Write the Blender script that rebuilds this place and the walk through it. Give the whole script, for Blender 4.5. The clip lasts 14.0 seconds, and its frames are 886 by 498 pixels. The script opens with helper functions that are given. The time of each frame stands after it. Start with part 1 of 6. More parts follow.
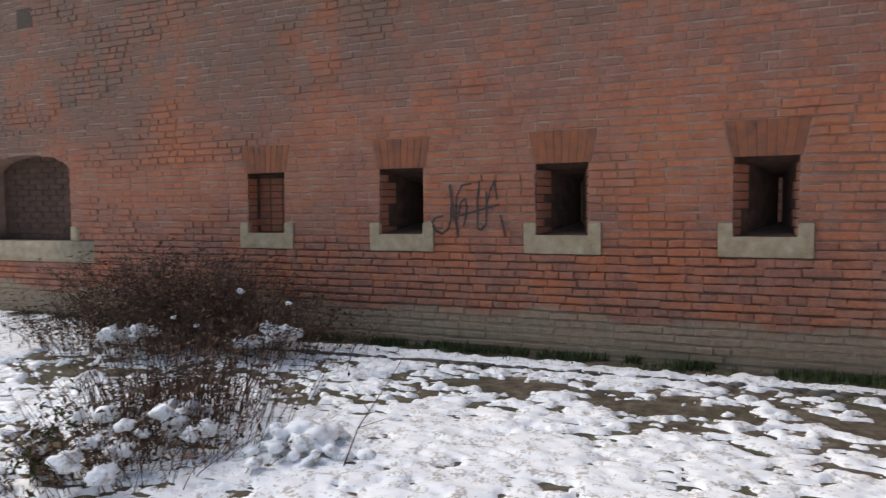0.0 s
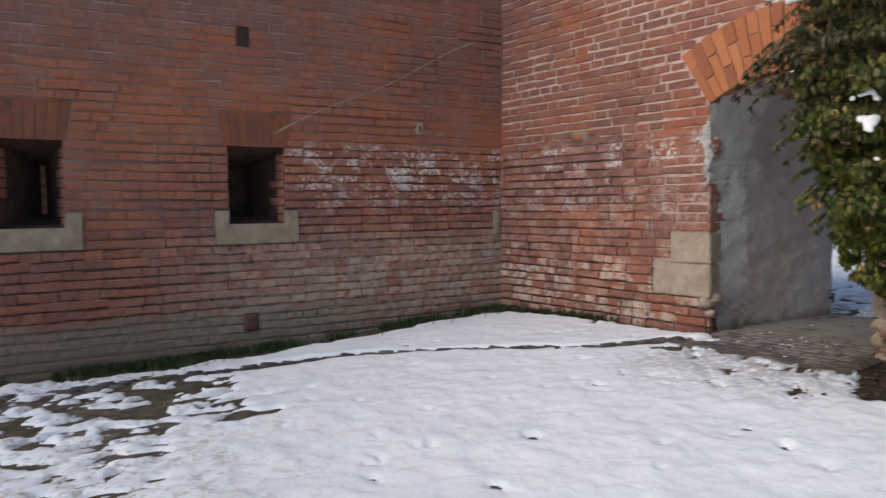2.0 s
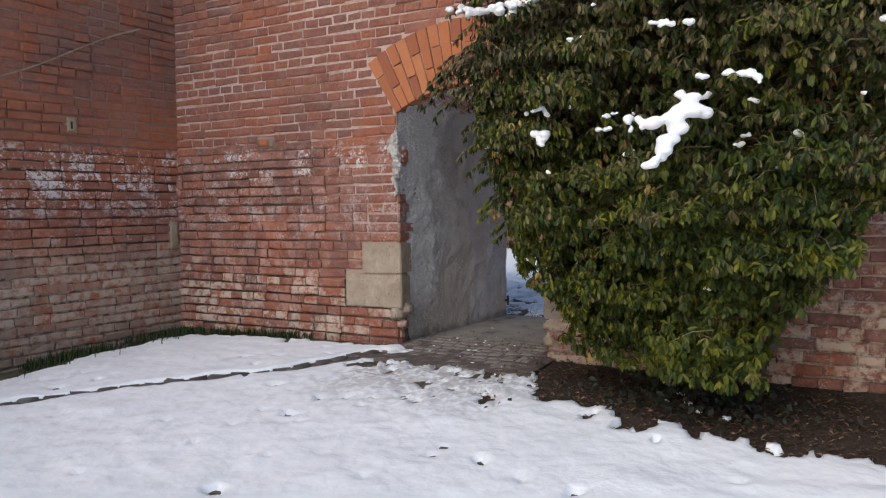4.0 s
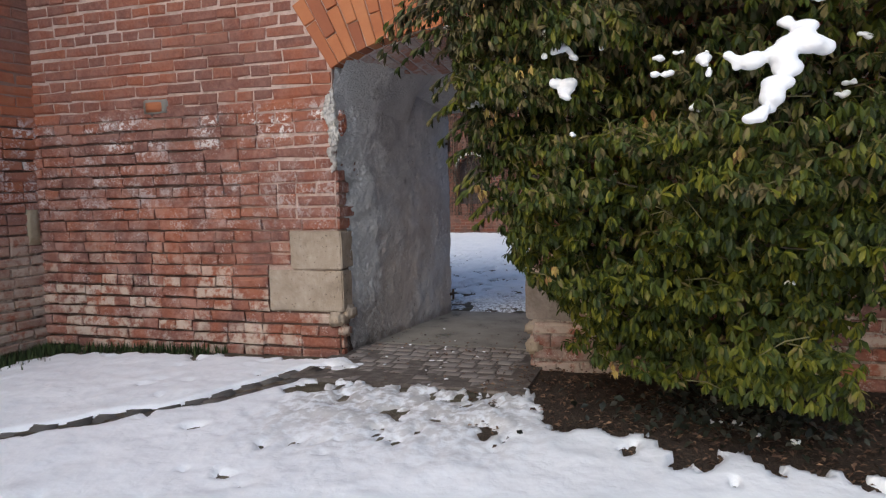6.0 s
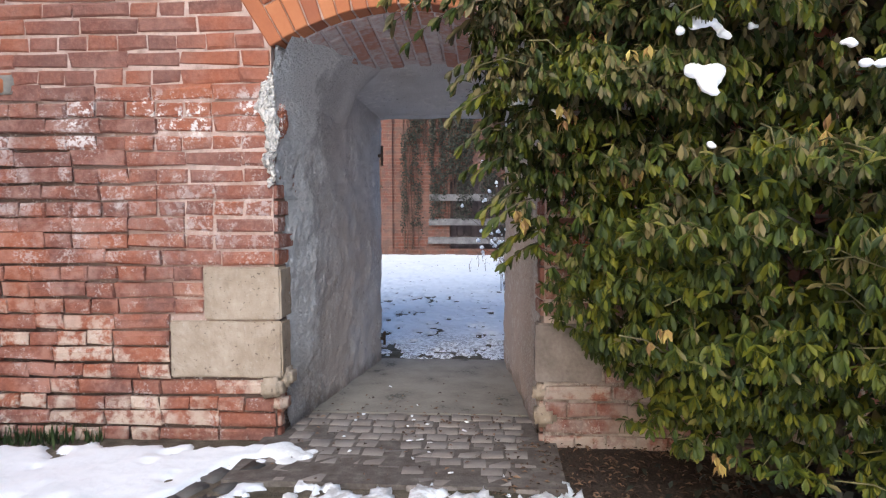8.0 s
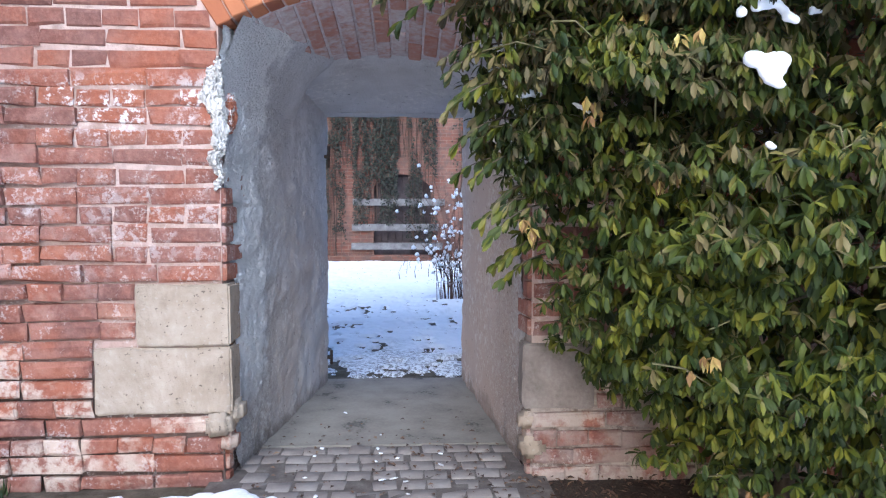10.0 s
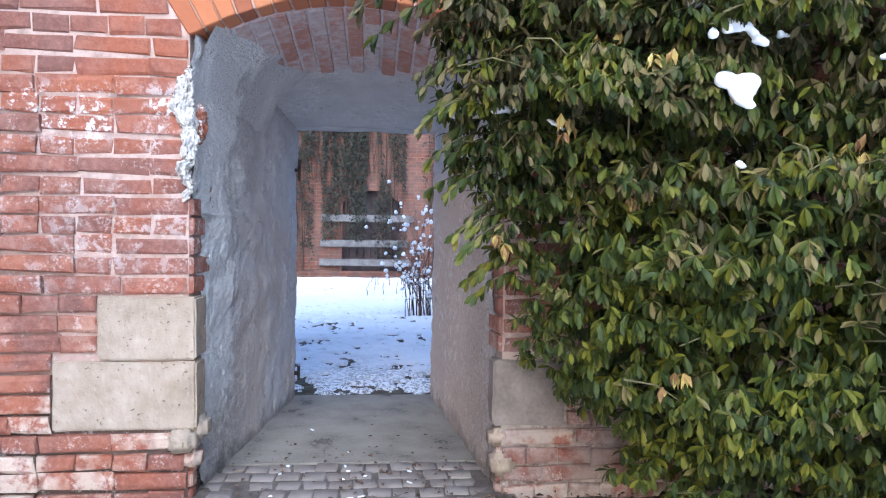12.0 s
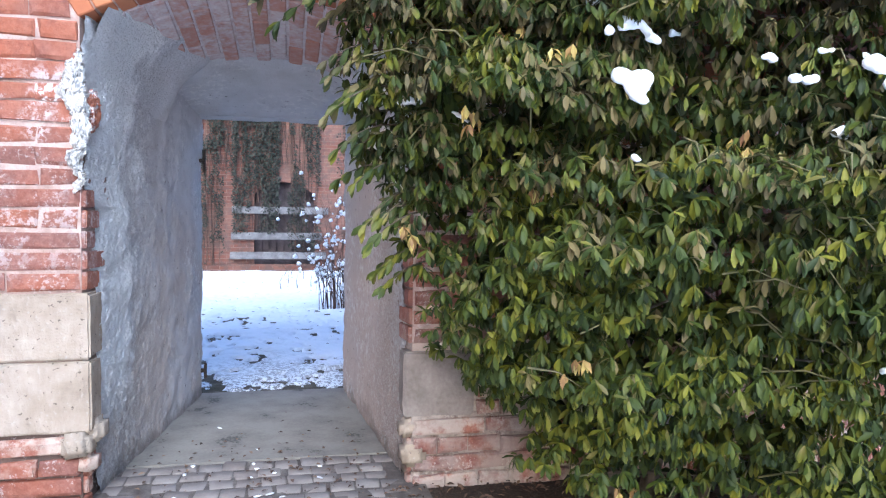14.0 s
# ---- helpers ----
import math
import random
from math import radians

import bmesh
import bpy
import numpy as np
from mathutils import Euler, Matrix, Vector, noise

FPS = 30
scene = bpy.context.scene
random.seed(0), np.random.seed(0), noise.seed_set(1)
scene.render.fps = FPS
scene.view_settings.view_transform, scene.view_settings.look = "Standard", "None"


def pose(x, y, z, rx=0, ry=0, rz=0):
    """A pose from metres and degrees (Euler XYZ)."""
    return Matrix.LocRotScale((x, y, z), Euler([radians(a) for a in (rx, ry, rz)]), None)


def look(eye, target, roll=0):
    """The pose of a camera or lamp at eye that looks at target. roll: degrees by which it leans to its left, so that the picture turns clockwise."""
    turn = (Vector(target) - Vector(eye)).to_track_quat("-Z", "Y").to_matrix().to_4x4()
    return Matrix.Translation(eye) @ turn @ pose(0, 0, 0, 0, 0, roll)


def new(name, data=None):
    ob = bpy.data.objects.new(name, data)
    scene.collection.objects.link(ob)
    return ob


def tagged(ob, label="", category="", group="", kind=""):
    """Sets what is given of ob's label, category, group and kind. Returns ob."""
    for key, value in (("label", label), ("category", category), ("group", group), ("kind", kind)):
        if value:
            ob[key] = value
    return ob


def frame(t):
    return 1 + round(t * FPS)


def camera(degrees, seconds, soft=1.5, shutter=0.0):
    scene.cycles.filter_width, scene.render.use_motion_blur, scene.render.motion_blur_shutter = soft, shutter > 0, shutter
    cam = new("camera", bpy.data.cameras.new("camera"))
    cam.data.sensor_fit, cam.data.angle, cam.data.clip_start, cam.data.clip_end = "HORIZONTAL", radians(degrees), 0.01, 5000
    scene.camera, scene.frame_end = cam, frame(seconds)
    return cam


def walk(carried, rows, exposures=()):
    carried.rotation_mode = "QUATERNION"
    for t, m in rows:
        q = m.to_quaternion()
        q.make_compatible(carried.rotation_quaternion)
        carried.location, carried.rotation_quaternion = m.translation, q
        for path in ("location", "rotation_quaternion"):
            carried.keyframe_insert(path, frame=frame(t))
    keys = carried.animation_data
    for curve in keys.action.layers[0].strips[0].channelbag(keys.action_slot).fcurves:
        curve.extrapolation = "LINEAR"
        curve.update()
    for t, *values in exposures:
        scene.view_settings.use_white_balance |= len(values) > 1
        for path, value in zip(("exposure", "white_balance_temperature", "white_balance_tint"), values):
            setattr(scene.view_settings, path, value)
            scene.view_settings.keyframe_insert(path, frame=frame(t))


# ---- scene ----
# World: the gate wall is the plane y = 0, its left jamb stands at x = 0; z = 0 is the gate's threshold.
cam = camera(64.67, 14.0, soft=1.2, shutter=0.2)
# seconds, x, y, z, pitch, roll, yaw
PATH = [
    (0.0, 3.834, -5.690, 1.298, -3.51, 0.56, 107.74),
    (0.5, 3.819, -5.689, 1.310, -3.11, 0.89, 99.68),
    (0.8, 3.793, -5.706, 1.315, -3.47, 1.19, 97.96),
    (1.0, 3.807, -5.756, 1.303, -3.79, 1.28, 93.61),
    (1.5, 3.682, -5.734, 1.258, -4.31, 0.28, 72.07),
    (2.0, 3.510, -5.610, 1.161, -3.71, 0.55, 52.70),
    (2.5, 3.500, -5.438, 1.188, -1.75, -0.92, 41.52),
    (3.0, 3.472, -5.353, 1.229, -0.84, -0.35, 31.82),
    (5.5, 2.540, -4.770, 1.105, -5.77, 1.41, 24.36),
    (6.0, 2.262, -4.465, 1.155, -4.83, 1.30, 18.11),
    (6.5, 2.024, -4.169, 1.149, -4.23, 0.61, 17.22),
    (7.0, 1.719, -3.920, 1.145, -4.15, -0.41, 17.24),
    (7.5, 1.392, -3.721, 1.189, -3.78, -0.21, 10.47),
    (10.0, 0.826, -3.145, 1.211, -3.18, -0.07, -2.96),
    (10.5, 0.816, -3.142, 1.204, -1.97, -0.16, -3.75),
    (11.0, 0.805, -3.137, 1.200, -1.74, 0.36, -4.37),
    (11.5, 0.801, -3.134, 1.197, -1.26, -0.58, -4.93),
    (12.0, 0.809, -3.132, 1.199, -1.72, -0.93, -5.56),
    (12.5, 0.821, -3.124, 1.200, -1.82, -1.00, -7.39),
    (13.0, 0.835, -3.124, 1.200, -1.83, -0.93, -9.63),
    (13.5, 0.842, -3.127, 1.202, -2.08, -0.82, -11.31),
    (14.0, 0.845, -3.132, 1.199, -2.28, -0.75, -12.34),
]
walk(cam, [(t, pose(x, y, z, 90 + p, r, w)) for t, x, y, z, p, r, w in PATH],
     [(0.0, 0.68, 6950, 10), (1.0, 0.75, 6950, 10), (1.5, 0.54, 6600, 10), (2.0, 0.18, 6400, 10), (2.5, 0.12, 6450, 10), (3.0, 0.30, 6350, 10), (3.2, 0.28, 6300, 10), (5.5, 0.14, 6200, 10), (6.5, 0.32, 6200, 10), (7.5, 0.75, 6150, 10), (10.0, 1.30, 5250, 9.5), (12.0, 1.40, 5200, 9.5), (14.0, 1.62, 5150, 9.5)])

# world
world = bpy.data.worlds.new("sky")
scene.world = world
world.use_nodes = True
nt = world.node_tree
sky = nt.nodes.new("ShaderNodeTexSky")
sky.sky_type = 'NISHITA'
sky.sun_disc = False
sky.sun_elevation = radians(25)
sky.sun_rotation = radians(200)
sky.dust_density = 3.0
sky.ozone_density = 2.0
nt.links.new(sky.outputs[0], nt.nodes["Background"].inputs[0])
nt.nodes["Background"].inputs[1].default_value = 0.15
sun = new("sun", bpy.data.lights.new("sun", 'SUN'))
sun.data.energy = 1.0
sun.data.angle = radians(30)
sun.matrix_world = look((0, -10, 12), (0, 0, 0))
# ---- tools ----
rng = np.random.default_rng(7)
LAT = np.random.default_rng(11).random((256, 256))


def vnoise(x, y):
    """Smooth value noise, 0 to 1, on arrays."""
    xi, yi = np.floor(x).astype(int), np.floor(y).astype(int)
    fx, fy = x - xi, y - yi
    fx, fy = fx * fx * (3 - 2 * fx), fy * fy * (3 - 2 * fy)
    a, b = LAT[xi % 256, yi % 256], LAT[(xi + 1) % 256, yi % 256]
    c, d = LAT[xi % 256, (yi + 1) % 256], LAT[(xi + 1) % 256, (yi + 1) % 256]
    return (a * (1 - fx) + b * fx) * (1 - fy) + (c * (1 - fx) + d * fx) * fy


def fbm(x, y, octaves=4):
    total, amp, norm = 0, 1.0, 0
    for i in range(octaves):
        total = total + amp * vnoise(x * 2 ** i + 17.3 * i, y * 2 ** i + 5.1 * i)
        norm += amp
        amp *= 0.55
    return total / norm


def smooth(a, b, v):
    t = np.clip((v - a) / (b - a), 0, 1)
    return t * t * (3 - 2 * t)


def quads_mesh(name, verts, quads, mat=None, soft=False):
    """A mesh of quads from arrays, quickly."""
    verts, quads = np.asarray(verts, np.float32), np.asarray(quads, np.int32)
    me = bpy.data.meshes.new(name)
    me.vertices.add(len(verts))
    me.vertices.foreach_set("co", verts.ravel())
    me.loops.add(quads.size)
    me.loops.foreach_set("vertex_index", quads.ravel())
    me.polygons.add(len(quads))
    me.polygons.foreach_set("loop_start", np.arange(0, quads.size, 4, dtype=np.int32))
    me.polygons.foreach_set("use_smooth", np.full(len(quads), soft))
    me.update(calc_edges=True)
    me.validate()
    if mat:
        me.materials.append(mat)
    return me


def part(name, data, mat, parent, label="", kind=""):
    """Links a bmesh or a mesh as one mesh object under a thing or a part."""
    if isinstance(data, bmesh.types.BMesh):
        me = bpy.data.meshes.new(name)
        data.to_mesh(me)
        data.free()
    else:
        me = data
    if mat and not me.materials:
        me.materials.append(mat)
    ob = new(name, me)
    ob.parent = parent
    return tagged(ob, label=label, kind=kind)


def box(x0, y0, z0, x1, y1, z1, bevel=0.0, seg=1, bm=None):
    fresh = bmesh.new()
    bmesh.ops.create_cube(fresh, size=1)
    fresh.transform(Matrix.Translation(((x0 + x1) / 2, (y0 + y1) / 2, (z0 + z1) / 2)) @ Matrix.Diagonal((x1 - x0, y1 - y0, z1 - z0, 1)))
    if bevel:
        bmesh.ops.bevel(fresh, geom=list(fresh.edges), offset=bevel, segments=seg, affect='EDGES')
    if bm is None:
        return fresh
    me = bpy.data.meshes.new("t")
    fresh.to_mesh(me)
    fresh.free()
    bm.from_mesh(me)
    bpy.data.meshes.remove(me)
    return bm


def prism(points, z0, z1, axis='z'):
    """A solid of a plan outline (x, y), or of an outline (x, z) swept along y."""
    bm = bmesh.new()
    mk = (lambda p, h: (p[0], p[1], h)) if axis == 'z' else (lambda p, h: (p[0], h, p[1]))
    lo, hi = [bm.verts.new(mk(p, z0)) for p in points], [bm.verts.new(mk(p, z1)) for p in points]
    bm.faces.new(lo)
    bm.faces.new(hi)
    for i in range(len(points)):
        j = (i + 1) % len(points)
        bm.faces.new((lo[i], lo[j], hi[j], hi[i]))
    bmesh.ops.recalc_face_normals(bm, faces=bm.faces)
    return bm


def rough_box(x0, y0, z0, x1, y1, z1, cuts=3, amp=0.008, seed=0, bevel=0.012):
    """A worn block: bevelled, cut up, and its corners shifted by noise."""
    bm = box(x0, y0, z0, x1, y1, z1, bevel, 2)
    bmesh.ops.subdivide_edges(bm, edges=[e for e in bm.edges if e.calc_length() > 0.05], cuts=cuts, use_grid_fill=True)
    for v in bm.verts:
        n = noise.noise_vector((v.co + Vector((seed * 3.1, seed, 0))) * 9)
        v.co += n * amp
    for f in bm.faces:
        f.smooth = True
    return bm


def tube(points, radii, sides=5):
    """Verts and quads of a tapered tube along points."""
    pts = np.asarray(points, float)
    verts, quads = [], []
    n = len(pts)
    for i in range(n):
        d = pts[min(i + 1, n - 1)] - pts[max(i - 1, 0)]
        d = d / (np.linalg.norm(d) + 1e-9)
        a = np.cross(d, (0.31, 0.17, 0.93))
        a = a / (np.linalg.norm(a) + 1e-9)
        b = np.cross(d, a)
        for k in range(sides):
            w = 2 * math.pi * k / sides
            verts.append(pts[i] + radii[i] * (math.cos(w) * a + math.sin(w) * b))
    for i in range(n - 1):
        for k in range(sides):
            m = (k + 1) % sides
            quads.append((i * sides + k, i * sides + m, (i + 1) * sides + m, (i + 1) * sides + k))
    return np.array(verts), np.array(quads)


def joined_tubes(name, list_of, mat):
    vs, qs, base = [], [], 0
    for points, radii, sides in list_of:
        v, q = tube(points, radii, sides)
        vs.append(v)
        qs.append(q + base)
        base += len(v)
    return quads_mesh(name, np.concatenate(vs), np.concatenate(qs), mat, True)


# ---- materials ----
class Nodes:
    """A short way to write node graphs."""

    def __init__(self, name):
        self.mat = bpy.data.materials.new(name)
        self.mat.use_nodes = True
        self.tree = self.mat.node_tree
        self.bsdf = self.tree.nodes["Principled BSDF"]

    def put(self, socket, value):
        if isinstance(value, bpy.types.NodeSocket):
            self.tree.links.new(value, socket)
        elif hasattr(socket, "default_value"):
            if socket.type == 'RGBA' and len(value) == 3:
                value = (*value, 1)
            socket.default_value = value

    def node(self, kind, out=0, props=(), **ins):
        n = self.tree.nodes.new(kind)
        for k, v in props:
            if k == "operation":
                n.operation = v
            elif k == "rotation_type":
                n.rotation_type = v
            elif k == "feature":
                n.feature = v
        for k, v in ins.items():
            key = int(k[1:]) if k[0] == "i" and k[1:].isdigit() else k
            self.put(n.inputs[key], v)
        return n.outputs[out]

    def math(self, op, a, b=0.0, clamp=False):
        n = self.tree.nodes.new("ShaderNodeMath")
        n.operation, n.use_clamp = op, clamp
        self.put(n.inputs[0], a)
        self.put(n.inputs[1], b)
        return n.outputs[0]

    def mul(self, *a):
        r = a[0]
        for b in a[1:]:
            r = self.math('MULTIPLY', r, b)
        return r

    def add(self, a, b):
        return self.math('ADD', a, b)

    def step(self, v, lo, hi):
        """0 below lo, 1 above hi, smooth between (lo may be above hi)."""
        n = self.tree.nodes.new("ShaderNodeMapRange")
        n.interpolation_type = 'SMOOTHSTEP'
        self.put(n.inputs[0], v)
        a, b, c, d = (lo, hi, 0.0, 1.0) if lo < hi else (hi, lo, 1.0, 0.0)
        for i, w in enumerate((a, b, c, d)):
            n.inputs[i + 1].default_value = w
        return n.outputs[0]

    def noise(self, vec, scale, detail=3.0, rough=0.55):
        return self.node("ShaderNodeTexNoise", 0, Vector=vec, Scale=scale, Detail=detail, Roughness=rough)

    def mix(self, f, a, b):
        n = self.tree.nodes.new("ShaderNodeMix")
        n.data_type = 'RGBA'
        self.put(n.inputs[0], f)
        self.put(n.inputs[6], a)
        self.put(n.inputs[7], b)
        return n.outputs[2]

    def ramp(self, v, stops):
        n = self.tree.nodes.new("ShaderNodeValToRGB")
        self.put(n.inputs[0], v)
        els = n.color_ramp.elements
        els[0].position, els[0].color = stops[0][0], (*stops[0][1], 1)
        els[1].position, els[1].color = stops[-1][0], (*stops[-1][1], 1)
        for p, c in stops[1:-1]:
            e = els.new(p)
            e.color = (*c, 1)
        return n.outputs[0]

    def pos(self):
        return self.node("ShaderNodeNewGeometry", 0)

    def xyz(self, vec):
        n = self.tree.nodes.new("ShaderNodeSeparateXYZ")
        self.put(n.inputs[0], vec)
        return n.outputs

    def chance(self):
        """A random number for each piece, whether it is an object or an island of a joined mesh."""
        return self.math('FRACT', self.add(self.node("ShaderNodeObjectInfo", 5), self.node("ShaderNodeNewGeometry", 8)))

    def bump(self, height, distance, strength=0.6):
        return self.node("ShaderNodeBump", 0, Strength=strength, Distance=distance, Height=height)

    def done(self, color, rough=0.8, normal=None, **more):
        self.put(self.bsdf.inputs["Base Color"], color)
        self.put(self.bsdf.inputs["Roughness"], rough)
        if normal:
            self.put(self.bsdf.inputs["Normal"], normal)
        for k, v in more.items():
            self.put(self.bsdf.inputs[k.replace("_", " ")], v)
        return self.mat


CX, TH = -2.694, radians(-96.11)
ALONG, OUT = Vector((math.cos(TH), math.sin(TH), 0)), Vector((-math.sin(TH), math.cos(TH), 0))
WALL_A = Matrix(((-ALONG.x, -OUT.x, 0, CX), (-ALONG.y, -OUT.y, 0, 0), (0, 0, 1, 0), (0, 0, 0, 1)))
TURN_A = math.atan2(-ALONG.y, -ALONG.x)


def local_pos(g, which):
    """Metres along the wall (to the right), into it, and up."""
    p = g.pos()
    if which != "A":
        return p
    q = g.node("ShaderNodeVectorMath", 0, (("operation", 'SUBTRACT'),), i0=p, i1=(CX, 0, 0))
    return g.node("ShaderNodeVectorRotate", 0, (("rotation_type", 'Z_AXIS'),), Vector=q, Angle=-TURN_A)


def brick_mat(which, mortar=False):
    g = Nodes(("mortar_" if mortar else "brick_") + which)
    p = local_pos(g, which)
    x, _, z = g.xyz(p)
    big, mid, fine, grit = g.noise(p, 0.8, 4), g.noise(p, 3.2, 4), g.noise(p, 14, 5, 0.62), g.noise(p, 90, 3)
    r = g.chance()
    if mortar:
        col = g.ramp(mid, [(0.3, (0.36, 0.24, 0.19)), (0.55, (0.47, 0.33, 0.27)), (0.75, (0.55, 0.42, 0.35))])
        if which == "A":
            col = g.mix(g.add(0.5, g.mul(g.step(mid, 0.65, 0.38), 0.3)), col, (0.20, 0.118, 0.09))
        else:
            col = g.mix(g.mul(g.step(z, 1.0, 1.35), g.step(mid, 0.35, 0.55), 0.55), col, (0.60, 0.46, 0.40))
        # joints that lost their mortar low on the walls
        lost = g.mul(g.step(z, 1.9, 1.65), g.step(x, -5.5, -3.0)) if which == "A" else g.mul(g.step(z, 1.85, 1.6), g.step(x, -0.5, -1.3))
        lost = g.math('MAXIMUM', lost, g.step(z, 1.15 if which == "A" else 0.62, 0.8 if which == "A" else 0.35))
        col = g.mix(g.mul(lost, g.step(mid, 0.22, 0.45), 0.88), col, (0.085, 0.056, 0.043))
        damp = g.mul(g.step(fine, 0.45, 0.7), 0.5)
        col = g.mix(damp, col, (0.2, 0.13, 0.1))
    else:
        col = g.ramp(g.add(g.add(g.mul(r, 0.58), g.mul(fine, 0.42)), -0.01), [
            (0.08, (0.13, 0.066, 0.058)), (0.28, (0.22, 0.088, 0.066)), (0.5, (0.295, 0.108, 0.072)),
            (0.72, (0.345, 0.12, 0.068)), (0.88, (0.43, 0.14, 0.055)), (1.0, (0.54, 0.19, 0.06))])
        col = g.mix(0.16, col, (0.46, 0.18, 0.09)) if which == "A" else g.mix(0.25, col, (0.165, 0.056, 0.036))
        col = g.mix(g.mul(g.step(g.noise(p, 48, 6, 0.72), 0.42, 0.66), 0.3), col, (0.47, 0.24, 0.17))
        col = g.mix(g.mul(g.step(g.noise(p, 33, 6, 0.72), 0.58, 0.42), 0.25), col, (0.10, 0.045, 0.035))
        if which == "A":
            band = g.mul(g.step(z, 1.15, 1.55), g.step(g.add(z, g.mul(mid, 0.9)), 3.1, 2.5), g.step(g.add(mid, g.mul(x, 0.01)), 0.32, 0.5))
            col = g.mix(g.mul(band, 0.5), col, (0.46, 0.165, 0.072))
            grey = g.mul(g.step(g.add(z, g.mul(big, 1.2)), 2.7, 3.6), g.step(mid, 0.36, 0.58))
            col = g.mix(g.mul(grey, 0.4), col, (0.22, 0.145, 0.11))
        # dusty pale film in patches that run over several bricks
        film = g.mul(g.step(g.add(g.mul(g.noise(p, 4.5, 5, 0.65), 0.6), g.mul(fine, 0.4)), 0.44, 0.60), 0.18 if which == "A" else g.add(0.2, g.mul(g.step(x, -0.4, -1.1), g.step(z, 1.9, 1.5), 0.35)))
        col = g.mix(film, col, (0.47, 0.29, 0.235))
        # sooty purple-grey crust in large patches
        soot = g.mul(g.step(g.add(g.mul(big, 0.5), g.mul(mid, 0.5)), 0.42, 0.62), 0.34 if which == "A" else 0.3)
        col = g.mix(soot, col, (0.17, 0.115, 0.10))
        if which == "A":
            # greyer, darker tone on the upper wall, towards the blocked window
            old = g.mul(g.step(g.add(g.add(z, g.mul(x, -0.22)), g.mul(big, 2.2)), 5.2, 6.9), g.step(fine, 0.25, 0.55))
            col = g.mix(g.mul(old, 0.74), col, (0.15, 0.105, 0.082))
        col = g.mix(g.mul(g.step(g.add(big, g.mul(mid, 0.4)), 0.72, 0.5), 0.4), col, (0.42, 0.13, 0.055))
    # pale salts
    salt = g.mul(g.step(g.add(g.mul(g.noise(p, 26, 8, 0.78), 0.72), g.mul(mid, 0.28)), 0.505, 0.535), g.step(g.add(g.mul(r, 0.25), g.mul(g.noise(p, 6, 4), 0.8)), 0.44, 0.56))
    if which == "A":
        near = g.step(x, -4.2, -1.6)
        zone_hi = g.mul(g.step(z, 1.85, 1.68), g.step(z, 0.9, 1.5), g.step(x, -3.4, -1.9))
        zone_lo = g.mul(g.step(g.add(z, g.mul(mid, 0.5)), 1.25, 0.85), near)
    else:
        zone_hi = g.mul(g.step(z, 1.84, 1.7), g.step(z, 0.75, 1.15), g.step(g.noise(p, 1.9, 2), 0.36, 0.54), g.add(0.4, g.mul(g.step(z, 1.42, 1.62), 0.6)))
        zone_lo = g.step(g.add(z, g.mul(mid, 0.5)), 1.15, 0.65)
    fleck = g.mul(g.step(g.add(g.mul(g.noise(p, 60, 6, 0.75), 0.6), g.mul(g.noise(p, 8, 3), 0.4)), 0.55, 0.60), g.step(z, 1.84, 1.7), 0.38)
    col = g.mix(fleck if which != "A" else g.mul(fleck, near), col, (0.70, 0.64, 0.59))
    col = g.mix(g.mul(salt, zone_hi, 0.88), col, (0.78, 0.74, 0.71))
    crust = g.step(g.add(g.add(g.mul(r, 0.34), g.mul(mid, 0.5)), g.mul(g.noise(p, 9, 5, 0.65), 0.35)), 0.45 if which == "A" else 0.53, 0.68)
    crust = g.mul(crust, g.step(g.add(fine, g.mul(g.noise(p, 40, 4, 0.7), 0.4)), 0.58, 0.76))
    col = g.mix(g.mul(crust, zone_lo, 0.72), col, (0.60, 0.50, 0.40))
    # grey limewash and damp along the foot
    if which == "A":
        beige = g.mul(g.step(g.add(z, g.mul(mid, 0.9)), 1.55, 1.0), g.step(x, -4.6, -2.6), g.step(g.add(g.mul(fine, 0.5), g.mul(mid, 0.5)), 0.36, 0.52))
        col = g.mix(g.mul(beige, 0.2 if mortar else 0.5), col, (0.40, 0.32, 0.245))
        foot = g.mul(g.step(g.add(z, g.add(g.mul(big, 0.55), g.mul(mid, -0.35))), 0.32, 0.2), g.step(x, -1.2, -2.4))
        col = g.mix(g.mul(foot, 0.8), col, g.ramp(fine, [(0.3, (0.20, 0.165, 0.12)), (0.7, (0.33, 0.285, 0.21))]))
    wet = g.mul(g.step(g.add(z, g.mul(mid, 0.6)), 0.30, 0.02), g.step(fine, 0.35, 0.6))
    col = g.mix(g.mul(wet, 0.35), col, (0.085, 0.075, 0.045))
    if which != "A":
        # thin grey wash smeared over the bricks beside the bush
        wash = g.mul(g.step(x, 1.25, 1.4), g.step(x, 2.35, 1.8), g.step(g.add(z, g.mul(mid, 0.3)), 0.9, 0.7), g.step(g.add(g.mul(mid, 0.6), g.mul(fine, 0.4)), 0.38, 0.52))
        col = g.mix(g.mul(wash, 0.62), col, (0.37, 0.31, 0.275))
    # chips and dark pits
    col = g.mix(g.mul(g.step(grit, 0.62, 0.75), 0.35), col, (0.09, 0.045, 0.035))
    h = g.add(g.mul(fine, 0.7), g.mul(grit, 0.3))
    return g.done(col, g.step(fine, -1.2, 0.9), g.bump(h, 0.014 if mortar else 0.012, 0.8), Specular_IOR_Level=0.25)


